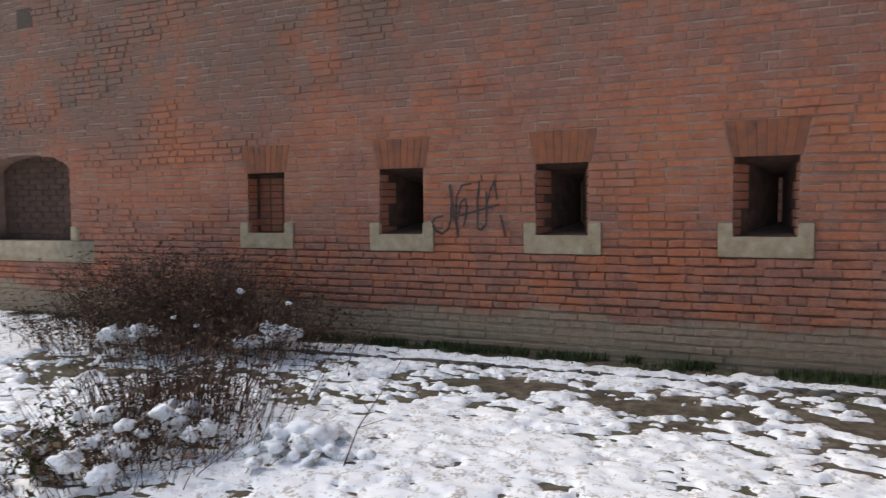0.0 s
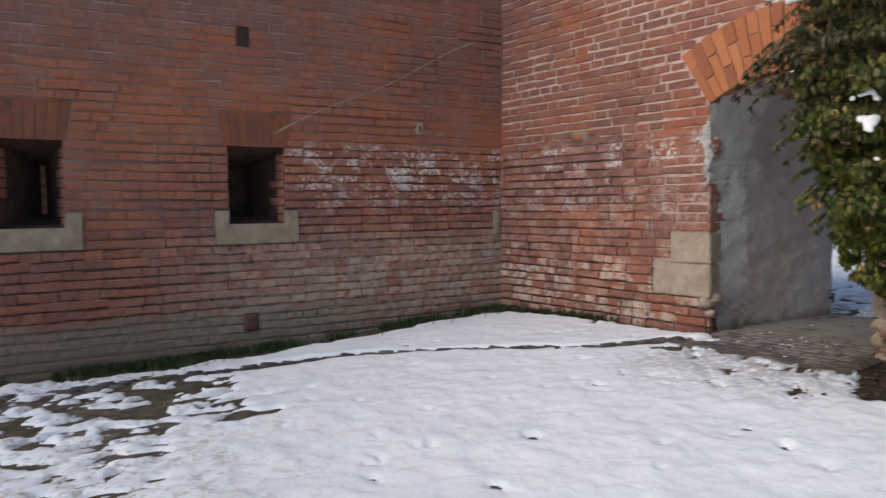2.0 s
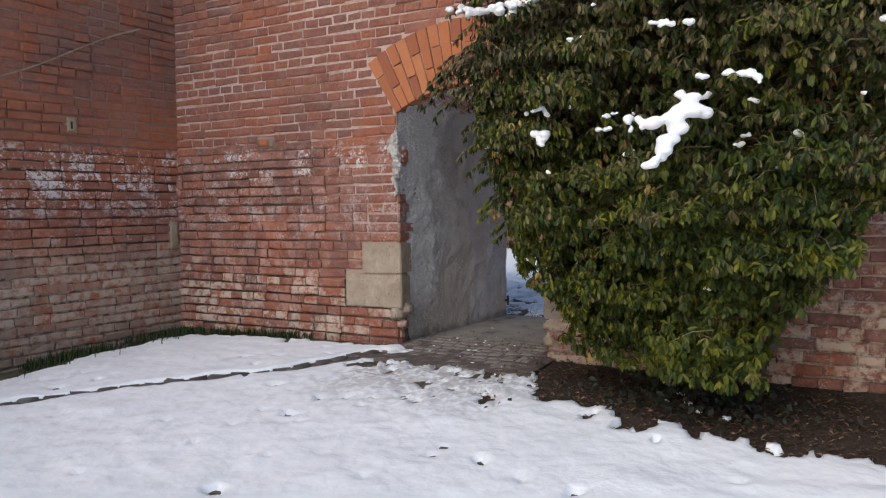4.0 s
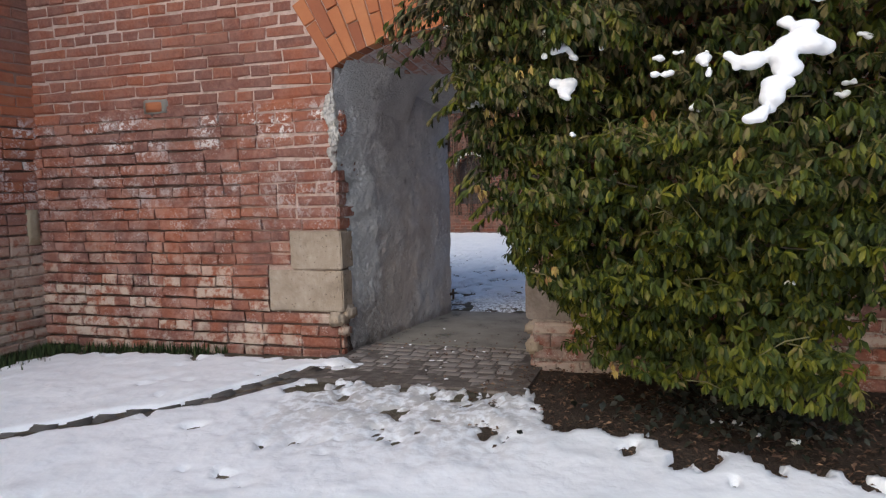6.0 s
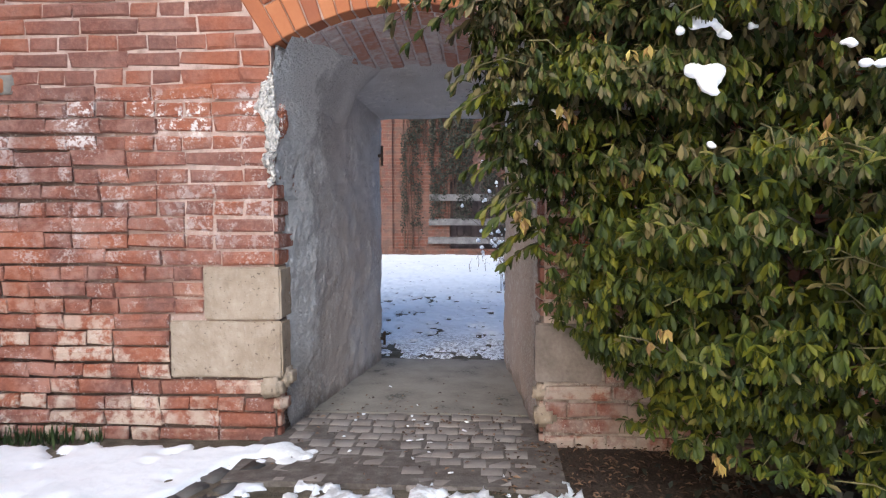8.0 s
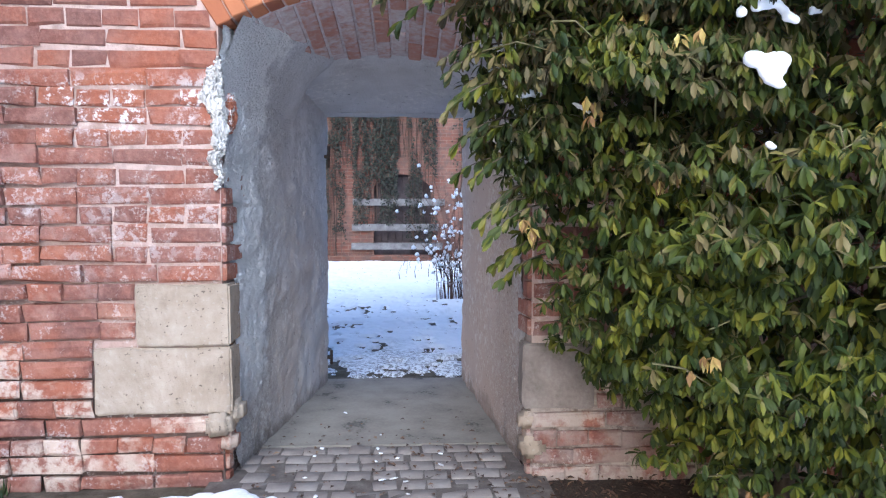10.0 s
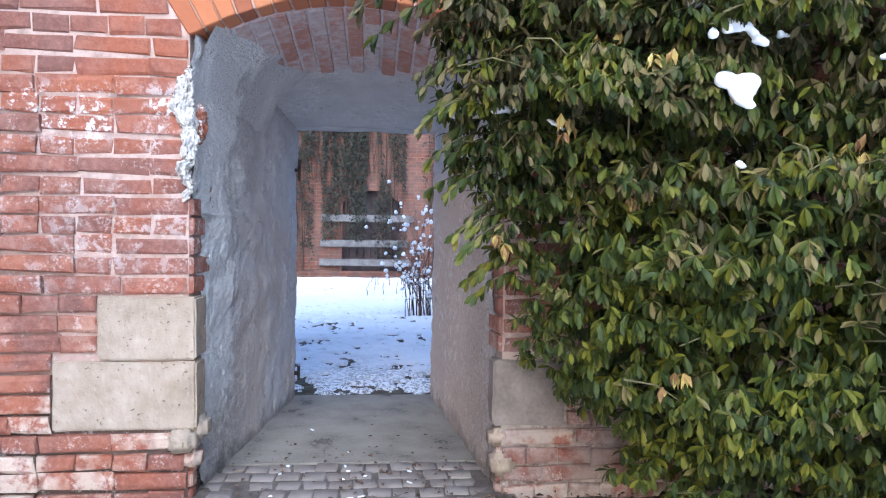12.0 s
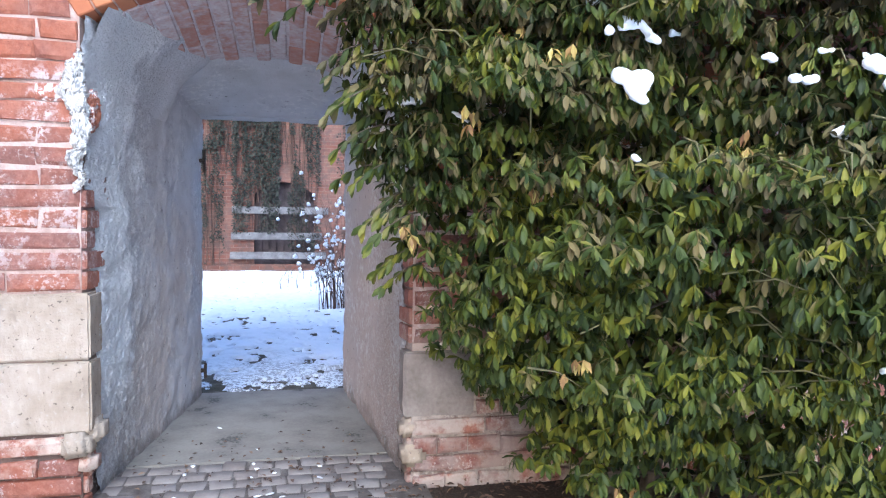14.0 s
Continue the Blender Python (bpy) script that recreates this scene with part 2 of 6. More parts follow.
def simple(name, stops, scale=8, rough=0.8, bump=0.004, detail=4, chance=0.0, fine=60, spec=0.3):
    """A surface of one colour range, with two scales of variation and fine relief."""
    g = Nodes(name)
    p = g.pos()
    a, b = g.noise(p, scale, detail), g.noise(p, fine, 3)
    v = g.add(g.mul(a, 0.75 - chance * 0.5), g.mul(b, 0.25))
    if chance:
        v = g.add(g.mul(v, 1 - chance), g.mul(g.chance(), chance))
    col = g.ramp(v, stops)
    return g.done(col, rough, g.bump(g.add(g.mul(a, 0.6), g.mul(b, 0.4)), bump), Specular_IOR_Level=spec)


BRICK_A, BRICK_B = brick_mat("A"), brick_mat("B")
MORTAR_A, MORTAR_B = brick_mat("A", True), brick_mat("B", True)
LINTEL = simple("orange_brick", [(0.25, (0.12, 0.062, 0.046)), (0.42, (0.21, 0.085, 0.052)), (0.58, (0.29, 0.105, 0.052)), (0.75, (0.37, 0.135, 0.058))], 9, 0.88, 0.008, detail=6, chance=0.12)
VOUSSOIR = simple("bright_orange_brick", [(0.25, (0.30, 0.105, 0.055)), (0.5, (0.42, 0.15, 0.065)), (0.75, (0.50, 0.21, 0.095))], 6, 0.85, 0.006, chance=0.45)
LIMED = simple("limed_brick", [(0.26, (0.40, 0.17, 0.11)), (0.40, (0.42, 0.23, 0.18)), (0.5, (0.47, 0.36, 0.33)), (0.62, (0.56, 0.50, 0.485))], 22, 0.9, 0.012, chance=0.22)
LIMEWASH = simple("limewash", [(0.3, (0.40, 0.30, 0.27)), (0.5, (0.53, 0.46, 0.45)), (0.7, (0.62, 0.58, 0.58))], 18, 0.9, 0.012)
GREYSTONE = simple("grey_corner_stone", [(0.32, (0.15, 0.12, 0.10)), (0.5, (0.245, 0.205, 0.178)), (0.68, (0.33, 0.285, 0.25))], 6, 0.9, 0.014, detail=7)
def sandstone_mat():
    g = Nodes("sandstone")
    p = g.pos()
    a, b, c, d = g.noise(p, 3.2, 4), g.noise(p, 14, 6, 0.65), g.noise(p, 55, 4), g.noise(p, 170, 2)
    col = g.ramp(g.add(g.mul(a, 0.55), g.mul(b, 0.45)), [(0.34, (0.27, 0.21, 0.155)), (0.46, (0.37, 0.295, 0.22)), (0.56, (0.43, 0.35, 0.27)), (0.68, (0.50, 0.425, 0.345))])
    col = g.mix(g.mul(g.step(c, 0.60, 0.70), 0.35), col, (0.50, 0.45, 0.38))
    pits = g.step(c, 0.37, 0.30)
    col = g.mix(g.mul(pits, 0.75), col, (0.10, 0.075, 0.055))
    return g.done(col, 0.92, g.bump(g.add(g.add(g.mul(b, 0.6), g.mul(c, 0.5)), g.mul(d, 0.15)), 0.012, 0.8), Specular_IOR_Level=0.2)


SANDSTONE = sandstone_mat()
SILL = simple("sill_stone", [(0.3, (0.24, 0.19, 0.125)), (0.5, (0.34, 0.275, 0.185)), (0.7, (0.42, 0.36, 0.27))], 9, 0.9, 0.006)
LUMP = simple("lime_mortar", [(0.28, (0.40, 0.365, 0.32)), (0.45, (0.62, 0.585, 0.54)), (0.7, (0.74, 0.71, 0.67))], 55, 0.95, 0.012)
CONCRETE = simple("concrete", [(0.36, (0.09, 0.08, 0.068)), (0.41, (0.20, 0.178, 0.15)), (0.6, (0.27, 0.243, 0.205))], 4.5, 0.75, 0.003, detail=6)
SETT = simple("sett", [(0.25, (0.17, 0.138, 0.118)), (0.5, (0.245, 0.21, 0.185)), (0.75, (0.33, 0.295, 0.265))], 7, 0.88, 0.008, detail=6, chance=0.12)
GUTTER = simple("gutter_stone", [(0.25, (0.055, 0.05, 0.045)), (0.5, (0.10, 0.09, 0.082)), (0.75, (0.16, 0.145, 0.13))], 9, 0.6, 0.008, chance=0.4)
# rusty iron; also the painted shade of the small wall holes
IRON_AND_SHADE = simple("rusty_iron_and_hole_shade", [(0.3, (0.02, 0.017, 0.015)), (0.7, (0.07, 0.04, 0.025))], 20, 0.6, 0.002)
TIMBER = simple("weathered_board", [(0.3, (0.085, 0.078, 0.077)), (0.5, (0.15, 0.142, 0.14)), (0.7, (0.24, 0.23, 0.226))], 6, 0.85, 0.004)
DOORWOOD = simple("dark_board", [(0.3, (0.045, 0.035, 0.037)), (0.7, (0.11, 0.085, 0.085))], 7, 0.8, 0.004)
PAINT = simple("black_spray", [(0.3, (0.02, 0.018, 0.018)), (0.7, (0.06, 0.05, 0.048))], 20, 0.6, 0.001)
BARK = simple("bark", [(0.3, (0.06, 0.045, 0.032)), (0.7, (0.16, 0.125, 0.09))], 25, 0.9, 0.006)
SHOOT = simple("olive_shoot", [(0.3, (0.07, 0.06, 0.03)), (0.7, (0.20, 0.18, 0.08))], 25, 0.7, 0.002)
STEM = simple("dry_stem", [(0.3, (0.045, 0.027, 0.02)), (0.6, (0.105, 0.062, 0.045)), (0.8, (0.18, 0.12, 0.085))], 12, 0.9, 0.002, chance=0.5)
DEADLEAF = simple("dead_leaf", [(0.2, (0.05, 0.03, 0.02)), (0.5, (0.12, 0.07, 0.045)), (0.7, (0.20, 0.12, 0.07)), (0.9, (0.30, 0.21, 0.13))], 20, 0.85, 0.002, chance=0.7)
GRASS = simple("moss_grass", [(0.2, (0.022, 0.035, 0.012)), (0.6, (0.05, 0.075, 0.022)), (0.9, (0.10, 0.105, 0.04))], 12, 0.85, 0.001, chance=0.6)
CRUMBLE = simple("gritty_bedding", [(0.3, (0.07, 0.055, 0.045)), (0.55, (0.13, 0.108, 0.092)), (0.75, (0.22, 0.195, 0.17))], 14, 0.9, 0.01, fine=90)
PATCH = simple("dark_patch_brick", [(0.3, (0.085, 0.045, 0.035)), (0.7, (0.16, 0.085, 0.062))], 12, 0.9, 0.006)
# dark brick tone that holds the shade of loopholes and blocked window
LINING_SHADE = simple("shade_lining", [(0.3, (0.045, 0.028, 0.022)), (0.7, (0.12, 0.07, 0.052))], 8, 0.9, 0.01)
IVY = simple("ivy_leaf", [(0.2, (0.010, 0.013, 0.008)), (0.55, (0.022, 0.026, 0.015)), (0.8, (0.055, 0.052, 0.040)), (0.95, (0.15, 0.14, 0.12))], 9, 0.5, 0.001, chance=0.7)


def leaf_mat():
    g = Nodes("laurel_leaf")
    p = g.pos()
    r = g.chance()
    big, tuft, z = g.noise(p, 1.7, 3), g.noise(p, 8.5, 2), g.xyz(p)[2]
    v = g.add(g.add(g.mul(r, 0.34), g.mul(tuft, 0.62)), g.add(g.mul(big, 0.5), -0.268))
    col = g.ramp(v, [(0.10, (0.007, 0.013, 0.003)), (0.32, (0.020, 0.033, 0.006)), (0.48, (0.050, 0.066, 0.007)), (0.62, (0.110, 0.112, 0.008)),
                     (0.78, (0.19, 0.17, 0.014)), (0.93, (0.25, 0.205, 0.03))])
    # frost-browned, dull tips, most of them high up
    brown = g.mul(g.step(g.add(g.add(g.mul(g.noise(p, 6.0, 2), 0.8), g.mul(r, 0.25)), g.mul(z, 0.12)), 0.72, 0.84), 0.75)
    col = g.mix(brown, col, g.ramp(r, [(0.2, (0.05, 0.038, 0.026)), (0.6, (0.10, 0.075, 0.045)), (0.9, (0.16, 0.12, 0.06))]))
    m = g.done(col, 0.55, g.bump(g.noise(p, 45, 2), 0.002), Specular_IOR_Level=0.22)
    return m


LEAF = leaf_mat()
YELLOW_LEAF = simple("yellow_leaf", [(0.2, (0.17, 0.085, 0.035)), (0.45, (0.30, 0.19, 0.06)), (0.6, (0.40, 0.31, 0.08)), (0.8, (0.46, 0.40, 0.16))], 30, 0.5, 0.002, chance=0.5)


def snow_mat():
    g = Nodes("snow")
    p = g.pos()
    a, b, c = g.noise(p, 2.2, 4), g.noise(p, 18, 4), g.noise(p, 120, 2)
    col = g.ramp(g.add(g.mul(a, 0.6), g.mul(b, 0.4)), [(0.3, (0.82, 0.84, 0.86)), (0.5, (0.89, 0.90, 0.915)), (0.7, (0.93, 0.935, 0.94))])
    h = g.add(g.add(g.mul(b, 0.45), g.mul(c, 0.06)), g.mul(g.noise(p, 6, 3), 0.9))
    # trodden, dirty slush on the way to the gate
    x, y, z = g.xyz(p)
    way = g.mul(g.step(y, -1.9, -0.9), g.step(x, 0.0, 0.35), g.step(x, 1.9, 1.3), g.step(y, 0.3, 0.0))
    col = g.mix(g.mul(way, g.step(g.add(g.mul(b, 0.6), g.mul(g.noise(p, 7, 4, 0.65), 0.4)), 0.42, 0.57), 0.7), col, (0.34, 0.305, 0.275))
    # soil and blades that show through the thin snow
    show = g.mul(g.step(g.add(y, g.mul(x, 0.2)), -3.4, -5.2), g.step(x, 2.3, 0.8), g.step(g.add(g.mul(g.noise(p, 9, 4, 0.65), 0.5), g.mul(g.noise(p, 34, 5, 0.7), 0.5)), 0.505, 0.60))
    col = g.mix(g.mul(show, 0.7), col, (0.30, 0.25, 0.19))
    melt = g.mul(g.step(y, 1.7, 1.9), g.step(g.add(y, g.mul(a, 2.2)), 4.5, 3.2), g.step(g.noise(p, 30, 5, 0.72), 0.47, 0.56))
    col = g.mix(g.mul(melt, 0.8), col, (0.14, 0.125, 0.12))
    return g.done(col, 0.65, g.bump(h, 0.03, 0.4), Specular_IOR_Level=0.3)


SNOW = snow_mat()


def soil_mat():
    g = Nodes("soil")
    p = g.pos()
    a, b, c = g.noise(p, 1.3, 4), g.noise(p, 9, 5), g.noise(p, 70, 3)
    col = g.ramp(b, [(0.3, (0.055, 0.042, 0.03)), (0.5, (0.12, 0.096, 0.07)), (0.7, (0.21, 0.175, 0.13))])
    col = g.mix(g.mul(g.step(a, 0.45, 0.62), 0.5), col, g.ramp(c, [(0.3, (0.035, 0.04, 0.02)), (0.7, (0.10, 0.095, 0.05))]))
    x, y, z = g.xyz(p)
    # dark mulch bed at the bush
    bed = g.mul(g.step(x, 1.15, 1.5), g.step(y, -1.75, -1.5), g.step(y, 0.1, 0.0))
    col = g.mix(g.mul(bed, 0.85), col, g.ramp(c, [(0.3, (0.018, 0.013, 0.01)), (0.6, (0.055, 0.036, 0.026)), (0.8, (0.11, 0.07, 0.05))]))
    return g.done(col, 0.9, g.bump(g.add(g.mul(b, 0.6), g.mul(c, 0.4)), 0.04, 0.8), Specular_IOR_Level=0.2)


SOIL = soil_mat()


def plaster_mat():
    g = Nodes("grey_plaster")
    p = g.pos()
    x, y, z = g.xyz(p)
    a, b, c, d = g.noise(p, 1.6, 4), g.noise(p, 6, 5, 0.6), g.noise(p, 28, 5, 0.65), g.noise(p, 150, 2)
    col = g.ramp(g.add(g.mul(a, 0.5), g.mul(b, 0.5)), [(0.3, (0.42, 0.405, 0.40)), (0.48, (0.53, 0.52, 0.525)), (0.62, (0.60, 0.59, 0.60)), (0.78, (0.68, 0.67, 0.67))])
    warm = g.mul(g.step(a, 0.38, 0.58), g.step(z, 1.7, 0.8), 0.65)
    col = g.mix(warm, col, (0.46, 0.385, 0.32))
    # the other jamb is coloured warmer
    warm_jamb = g.mul(g.step(x, 0.85, 1.1), g.step(g.add(z, g.mul(a, 0.8)), 2.3, 1.7), g.add(0.55, g.mul(b, 0.5)))
    col = g.mix(warm_jamb, col, (0.53, 0.41, 0.345))
    pale = g.mul(g.step(c, 0.5, 0.62), g.step(g.noise(p, 2.7, 2), 0.45, 0.6), 0.55)
    col = g.mix(pale, col, (0.74, 0.72, 0.69))
    front = g.mul(g.step(g.add(y, g.mul(b, 0.5)), 0.85, 0.25), g.step(z, 0.3, 0.8), g.step(c, 0.36, 0.54), 0.75)
    col = g.mix(front, col, (0.76, 0.76, 0.76))
    e = g.noise(p, 75, 4, 0.7)
    grain = g.mul(g.step(e, 0.50, 0.66), g.step(y, 1.3, 0.3), 0.55)
    col = g.mix(grain, col, (0.80, 0.79, 0.77))
    col = g.mix(g.mul(g.step(e, 0.44, 0.30), g.step(y, 1.3, 0.3), 0.5), col, (0.26, 0.235, 0.22))
    pits = g.mul(g.step(c, 0.38, 0.28), 0.7)
    col = g.mix(pits, col, (0.10, 0.09, 0.085))
    splash = g.mul(g.step(g.add(z, g.mul(b, 0.35)), 0.30, 0.14), 0.6)
    col = g.mix(splash, col, (0.10, 0.078, 0.065))
    # coarse white lime left on the mouth of the passage, with a torn edge
    torn = g.add(g.add(y, g.mul(g.noise(p, 3.4, 5, 0.65), 1.0)), g.mul(c, 0.25))
    lime = g.mul(g.step(torn, 1.22, 1.06), g.step(x, 0.9, 0.6), g.step(z, 0.15, 0.5), g.step(e, 0.26, 0.42), 0.95)
    col = g.mix(lime, col, (0.90, 0.89, 0.875))
    rough_zone = g.step(y, 0.95, 0.2)
    h = g.add(g.add(g.mul(c, g.add(g.mul(rough_zone, 0.9), 0.15)), g.mul(e, g.add(g.mul(rough_zone, 0.45), 0.05))), g.mul(d, 0.12))
    return g.done(col, 0.9, g.bump(g.add(h, g.add(g.mul(b, 0.3), g.mul(lime, 0.12))), 0.045, 1.0), Specular_IOR_Level=0.2)


PLASTER = plaster_mat()


def far_brick_mat():
    g = Nodes("far_brick")
    p = g.pos()
    x, y, z = g.xyz(p)
    uv = g.node("ShaderNodeCombineXYZ", 0, X=x, Y=z)
    t = g.tree.nodes.new("ShaderNodeTexBrick")
    g.put(t.inputs["Vector"], uv)
    for k, v in (("Scale", 1.0), ("Mortar Size", 0.008), ("Brick Width", 0.3), ("Row Height", 0.0855), ("Bias", -0.1)):
        t.inputs[k].default_value = v
    # brick tones darkened to carry the far wall's shade
    g.put(t.inputs["Color1"], (0.165, 0.055, 0.033))
    g.put(t.inputs["Color2"], (0.11, 0.045, 0.032))
    g.put(t.inputs["Mortar"], (0.20, 0.12, 0.09))
    a, b = g.noise(p, 0.9, 4), g.noise(p, 6, 4)
    col = g.mix(g.mul(g.step(a, 0.45, 0.6), 0.5), t.outputs[0], (0.20, 0.115, 0.085))
    col = g.mix(g.mul(g.step(b, 0.45, 0.62), 0.6), col, (0.085, 0.06, 0.05))
    return g.done(col, 0.9, g.bump(g.math('SUBTRACT', b, t.outputs[1]), 0.02))


FAR_BRICK = far_brick_mat()
# ---- ground and snow ----
def ground_z(x, y):
    d = np.hypot((x - 0.7) * 0.6, np.minimum(y, 0))
    z = -0.03 - 0.25 * smooth(0.5, 4.4, d)
    return np.where(y > 0.0, -0.035, z)


GUTTER_LINE = np.array([(-3.0, -12.0), (-2.86, -9.0), (-2.72, -7.0), (-2.62, -5.2), (-2.5, -3.9), (-2.22, -3.1), (-1.93, -2.5), (-1.5, -2.05), (-1.12, -1.72), (-0.76, -1.48), (-0.37, -1.15), (-0.13, -0.76), (-0.02, -0.42)])


def line_gap(x, y, line):
    """Distance from a broken line."""
    best = np.full(np.shape(x), 99.0)
    for (ax, ay), (bx, by) in zip(line[:-1], line[1:]):
        dx, dy = bx - ax, by - ay
        t = np.clip(((x - ax) * dx + (y - ay) * dy) / (dx * dx + dy * dy), 0, 1)
        best = np.minimum(best, np.hypot(x - ax - t * dx, y - ay - t * dy))
    return best


def wall_a_gap(x, y):
    return (x - CX) * OUT.x + y * OUT.y


def snow_depth(x, y):
    """Metres of snow over the soil; below zero it is bare."""
    n1, n2, n3 = fbm(x * 1.1, y * 1.1, 4), fbm(x * 4.3 + 9, y * 2.6, 4), fbm(x * 12 + 3, y * 6.5, 4)
    # a trodden belt beside the gutter, thin speckled snow in front of it, closed snow towards the gate
    belt = smooth(-0.75, -1.5, x + 0.9 * (n1 - 0.5)) * smooth(-2.7, -2.3, x) * smooth(-2.9, -4.3, y + 0.4 * x + 0.7)
    thin = smooth(-3.4, -5.4, y + 0.2 * x) * smooth(2.3, 0.6, x)
    d = 0.062 + 0.06 * (n1 - 0.5) + 0.07 * (n2 - 0.5) + 0.03 * (n3 - 0.5)
    n4 = fbm(x * 17 + 13, y * 9.5, 3)
    d = d + 0.02 * (fbm(x * 31, y * 17 + 3, 2) - 0.5)
    d = d - belt * (0.048 + 0.26 * (0.5 - n3) + 0.14 * (0.5 - n2) + 0.14 * (0.5 - n4)) - thin * (0.026 + 0.19 * (0.5 - n4) + 0.05 * (0.5 - n2))
    # long bare streaks between the belt and the corner
    for cx, cy, rx, ry in ((-1.62, -4.35, 0.13, 0.42), (-1.42, -3.85, 0.07, 0.25), (-1.02, -3.85, 0.10, 0.22), (-1.28, -3.33, 0.035, 0.16), (-0.97, -3.85, 0.05, 0.18), (-2.1, -4.0, 0.06, 0.3), (-1.75, -5.7, 0.22, 0.5), (-2.1, -7.0, 0.25, 0.6)):
        d = d - 0.17 * smooth(1.3, 0.6, np.hypot((x - cx) / rx, (y - cy) / ry) + 1.3 * (n3 - 0.5))
    # bare strips along the foot of the walls
    wa = wall_a_gap(x, y)
    d = d - 0.30 * smooth(0.36, 0.14, wa + 0.25 * (n2 - 0.5))
    d = d - 0.25 * smooth(0.22, 0.05, -y + 0.18 * (n3 - 0.5)) * (x < 0.1)
    # gutter
    gap = line_gap(x, y, GUTTER_LINE)
    width = 0.048 + 0.12 * (n2 - 0.42) + 0.16 * (fbm(x * 0.9 + 50, y * 0.9, 2) - 0.5)
    d = d - 0.2 * smooth(0.05, -0.01, gap - width)
    # bed under the bush, and the paving
    edge = -1.08 - 0.20 * smooth(1.6, 2.9, x) - 0.35 * (n2 - 0.5) - 0.5 * (n3 - 0.5) + 1.1 * smooth(1.72, 1.25, x)
    bed = smooth(-0.05, 0.03, y - edge) * (x > 1.0)
    d = d - 0.25 * bed
    pave = smooth(-0.62, -0.50, y + 1.0 * (n3 - 0.5) + 0.5 * (n2 - 0.5)) * smooth(-0.02, 0.12, x) * smooth(1.7, 1.3, x)
    d = d - 0.22 * pave
    way = smooth(-2.4, -1.0, y) * smooth(-0.1, 0.3, x) * smooth(1.9, 1.3, x)
    d = d - way * (0.026 + 0.08 * (0.55 - n2) + 0.12 * (0.5 - n3) + 0.16 * (0.5 - n4))
    # small bare marks in closed snow
    d = d - 0.07 * smooth(0.72, 0.84, fbm(x * 6.1 + 31, y * 7.4 + 2, 3))
    # a bare stone beside the gutter's head
    d = d - 0.15 * smooth(1.1, 0.6, np.hypot((x - 0.15) / 0.14, (y + 0.80) / 0.09) + 0.8 * (n3 - 0.5))
    # yard behind the gate
    yard = 0.045 + 0.03 * (n2 - 0.42) + 0.05 * (n1 - 0.5)
    speck = fbm(x * 13.0 + 40, y * 9.0 + 9, 2)
    yard = yard - 0.05 * smooth(3.0, 1.95, y + 1.2 * (n2 - 0.5)) * smooth(0.46, 0.64, speck + 0.14 * smooth(2.4, 1.9, y))
    yard = yard - 0.09 * smooth(0.57, 0.66, fbm(x * 9.0 + 40, y * 7.2, 4)) * smooth(12.0, 4.0, y)
    yard = yard - 0.2 * smooth(2.02, 1.9, y + 0.2 * (n3 - 0.5))
    yard = yard - 0.4 * smooth(13.65, 13.9, y)
    far = smooth(4.3, 4.6, np.abs(x)) * (x > 0) + smooth(-12.0, -12.6, y)
    d = np.where(far > 0.01, d * (1 - np.clip(far, 0, 1)) + 0.06 * np.clip(far, 0, 1), d)
    return np.clip(np.where(y > 1.0, yard, d), -0.12, 0.16)


def sheet(name, xs, ys, height, mat):
    gx, gy = np.meshgrid(xs, ys, indexing="ij")
    gz = height(gx, gy)
    n, m = gx.shape
    i = np.arange(n * m).reshape(n, m)
    quads = np.stack([i[:-1, :-1], i[1:, :-1], i[1:, 1:], i[:-1, 1:]], -1).reshape(-1, 4)
    return quads_mesh(name, np.stack([gx, gy, gz], -1).reshape(-1, 3), quads, mat, True)


def spread(lo, hi, a, b, step_in, count=16):
    """Even steps between a and b, wider and wider ones outside."""
    w = np.linspace(0, 1, count) ** 2.2
    return np.concatenate([(a - (a - lo) * w[1:])[::-1], np.arange(a, b, step_in), b + (hi - b) * w])


XS, YS = spread(-60, 60, -4.4, 4.6, 0.022), np.concatenate([spread(-60, 0.3, -12.5, 0.25, 0.024, 14)[:-14], np.arange(0.3, 5.0, 0.024), np.arange(5.0, 14.0, 0.06), 14.0 + 46 * np.linspace(0, 1, 10) ** 2])
ground = tagged(new("ground", sheet("ground", XS[::2], YS[::2], lambda x, y: ground_z(x, y) + 0.03 * (fbm(x * 5, y * 5, 3) - 0.5) * (np.abs(x) < 6), SOIL)),
                "bare brown soil with moss and mud", "ground", kind="structure")


def snow_z(x, y):
    d = snow_depth(x, y)
    swell = 0.022 * (fbm(x * 3.1 + 7, y * 3.1, 2) - 0.5) + 0.020 * (fbm(x * 8.0, y * 8.0 + 5, 2) - 0.5)
    return ground_z(x, y) + np.where(d > 0, 0.022 * np.sqrt(np.maximum(d, 0) / 0.05) + swell * smooth(0.01, 0.05, d), d) + 0.004


snow = tagged(new("snow", sheet("snow", XS, YS, snow_z, SNOW)), "thin patchy trodden snow lying over the soil", "snow", kind="stuff")

# ---- brick walls ----
COURSE, LONG, SHORT, JOINT, BED = 0.0855, 0.305, 0.155, 0.0065, 0.0125


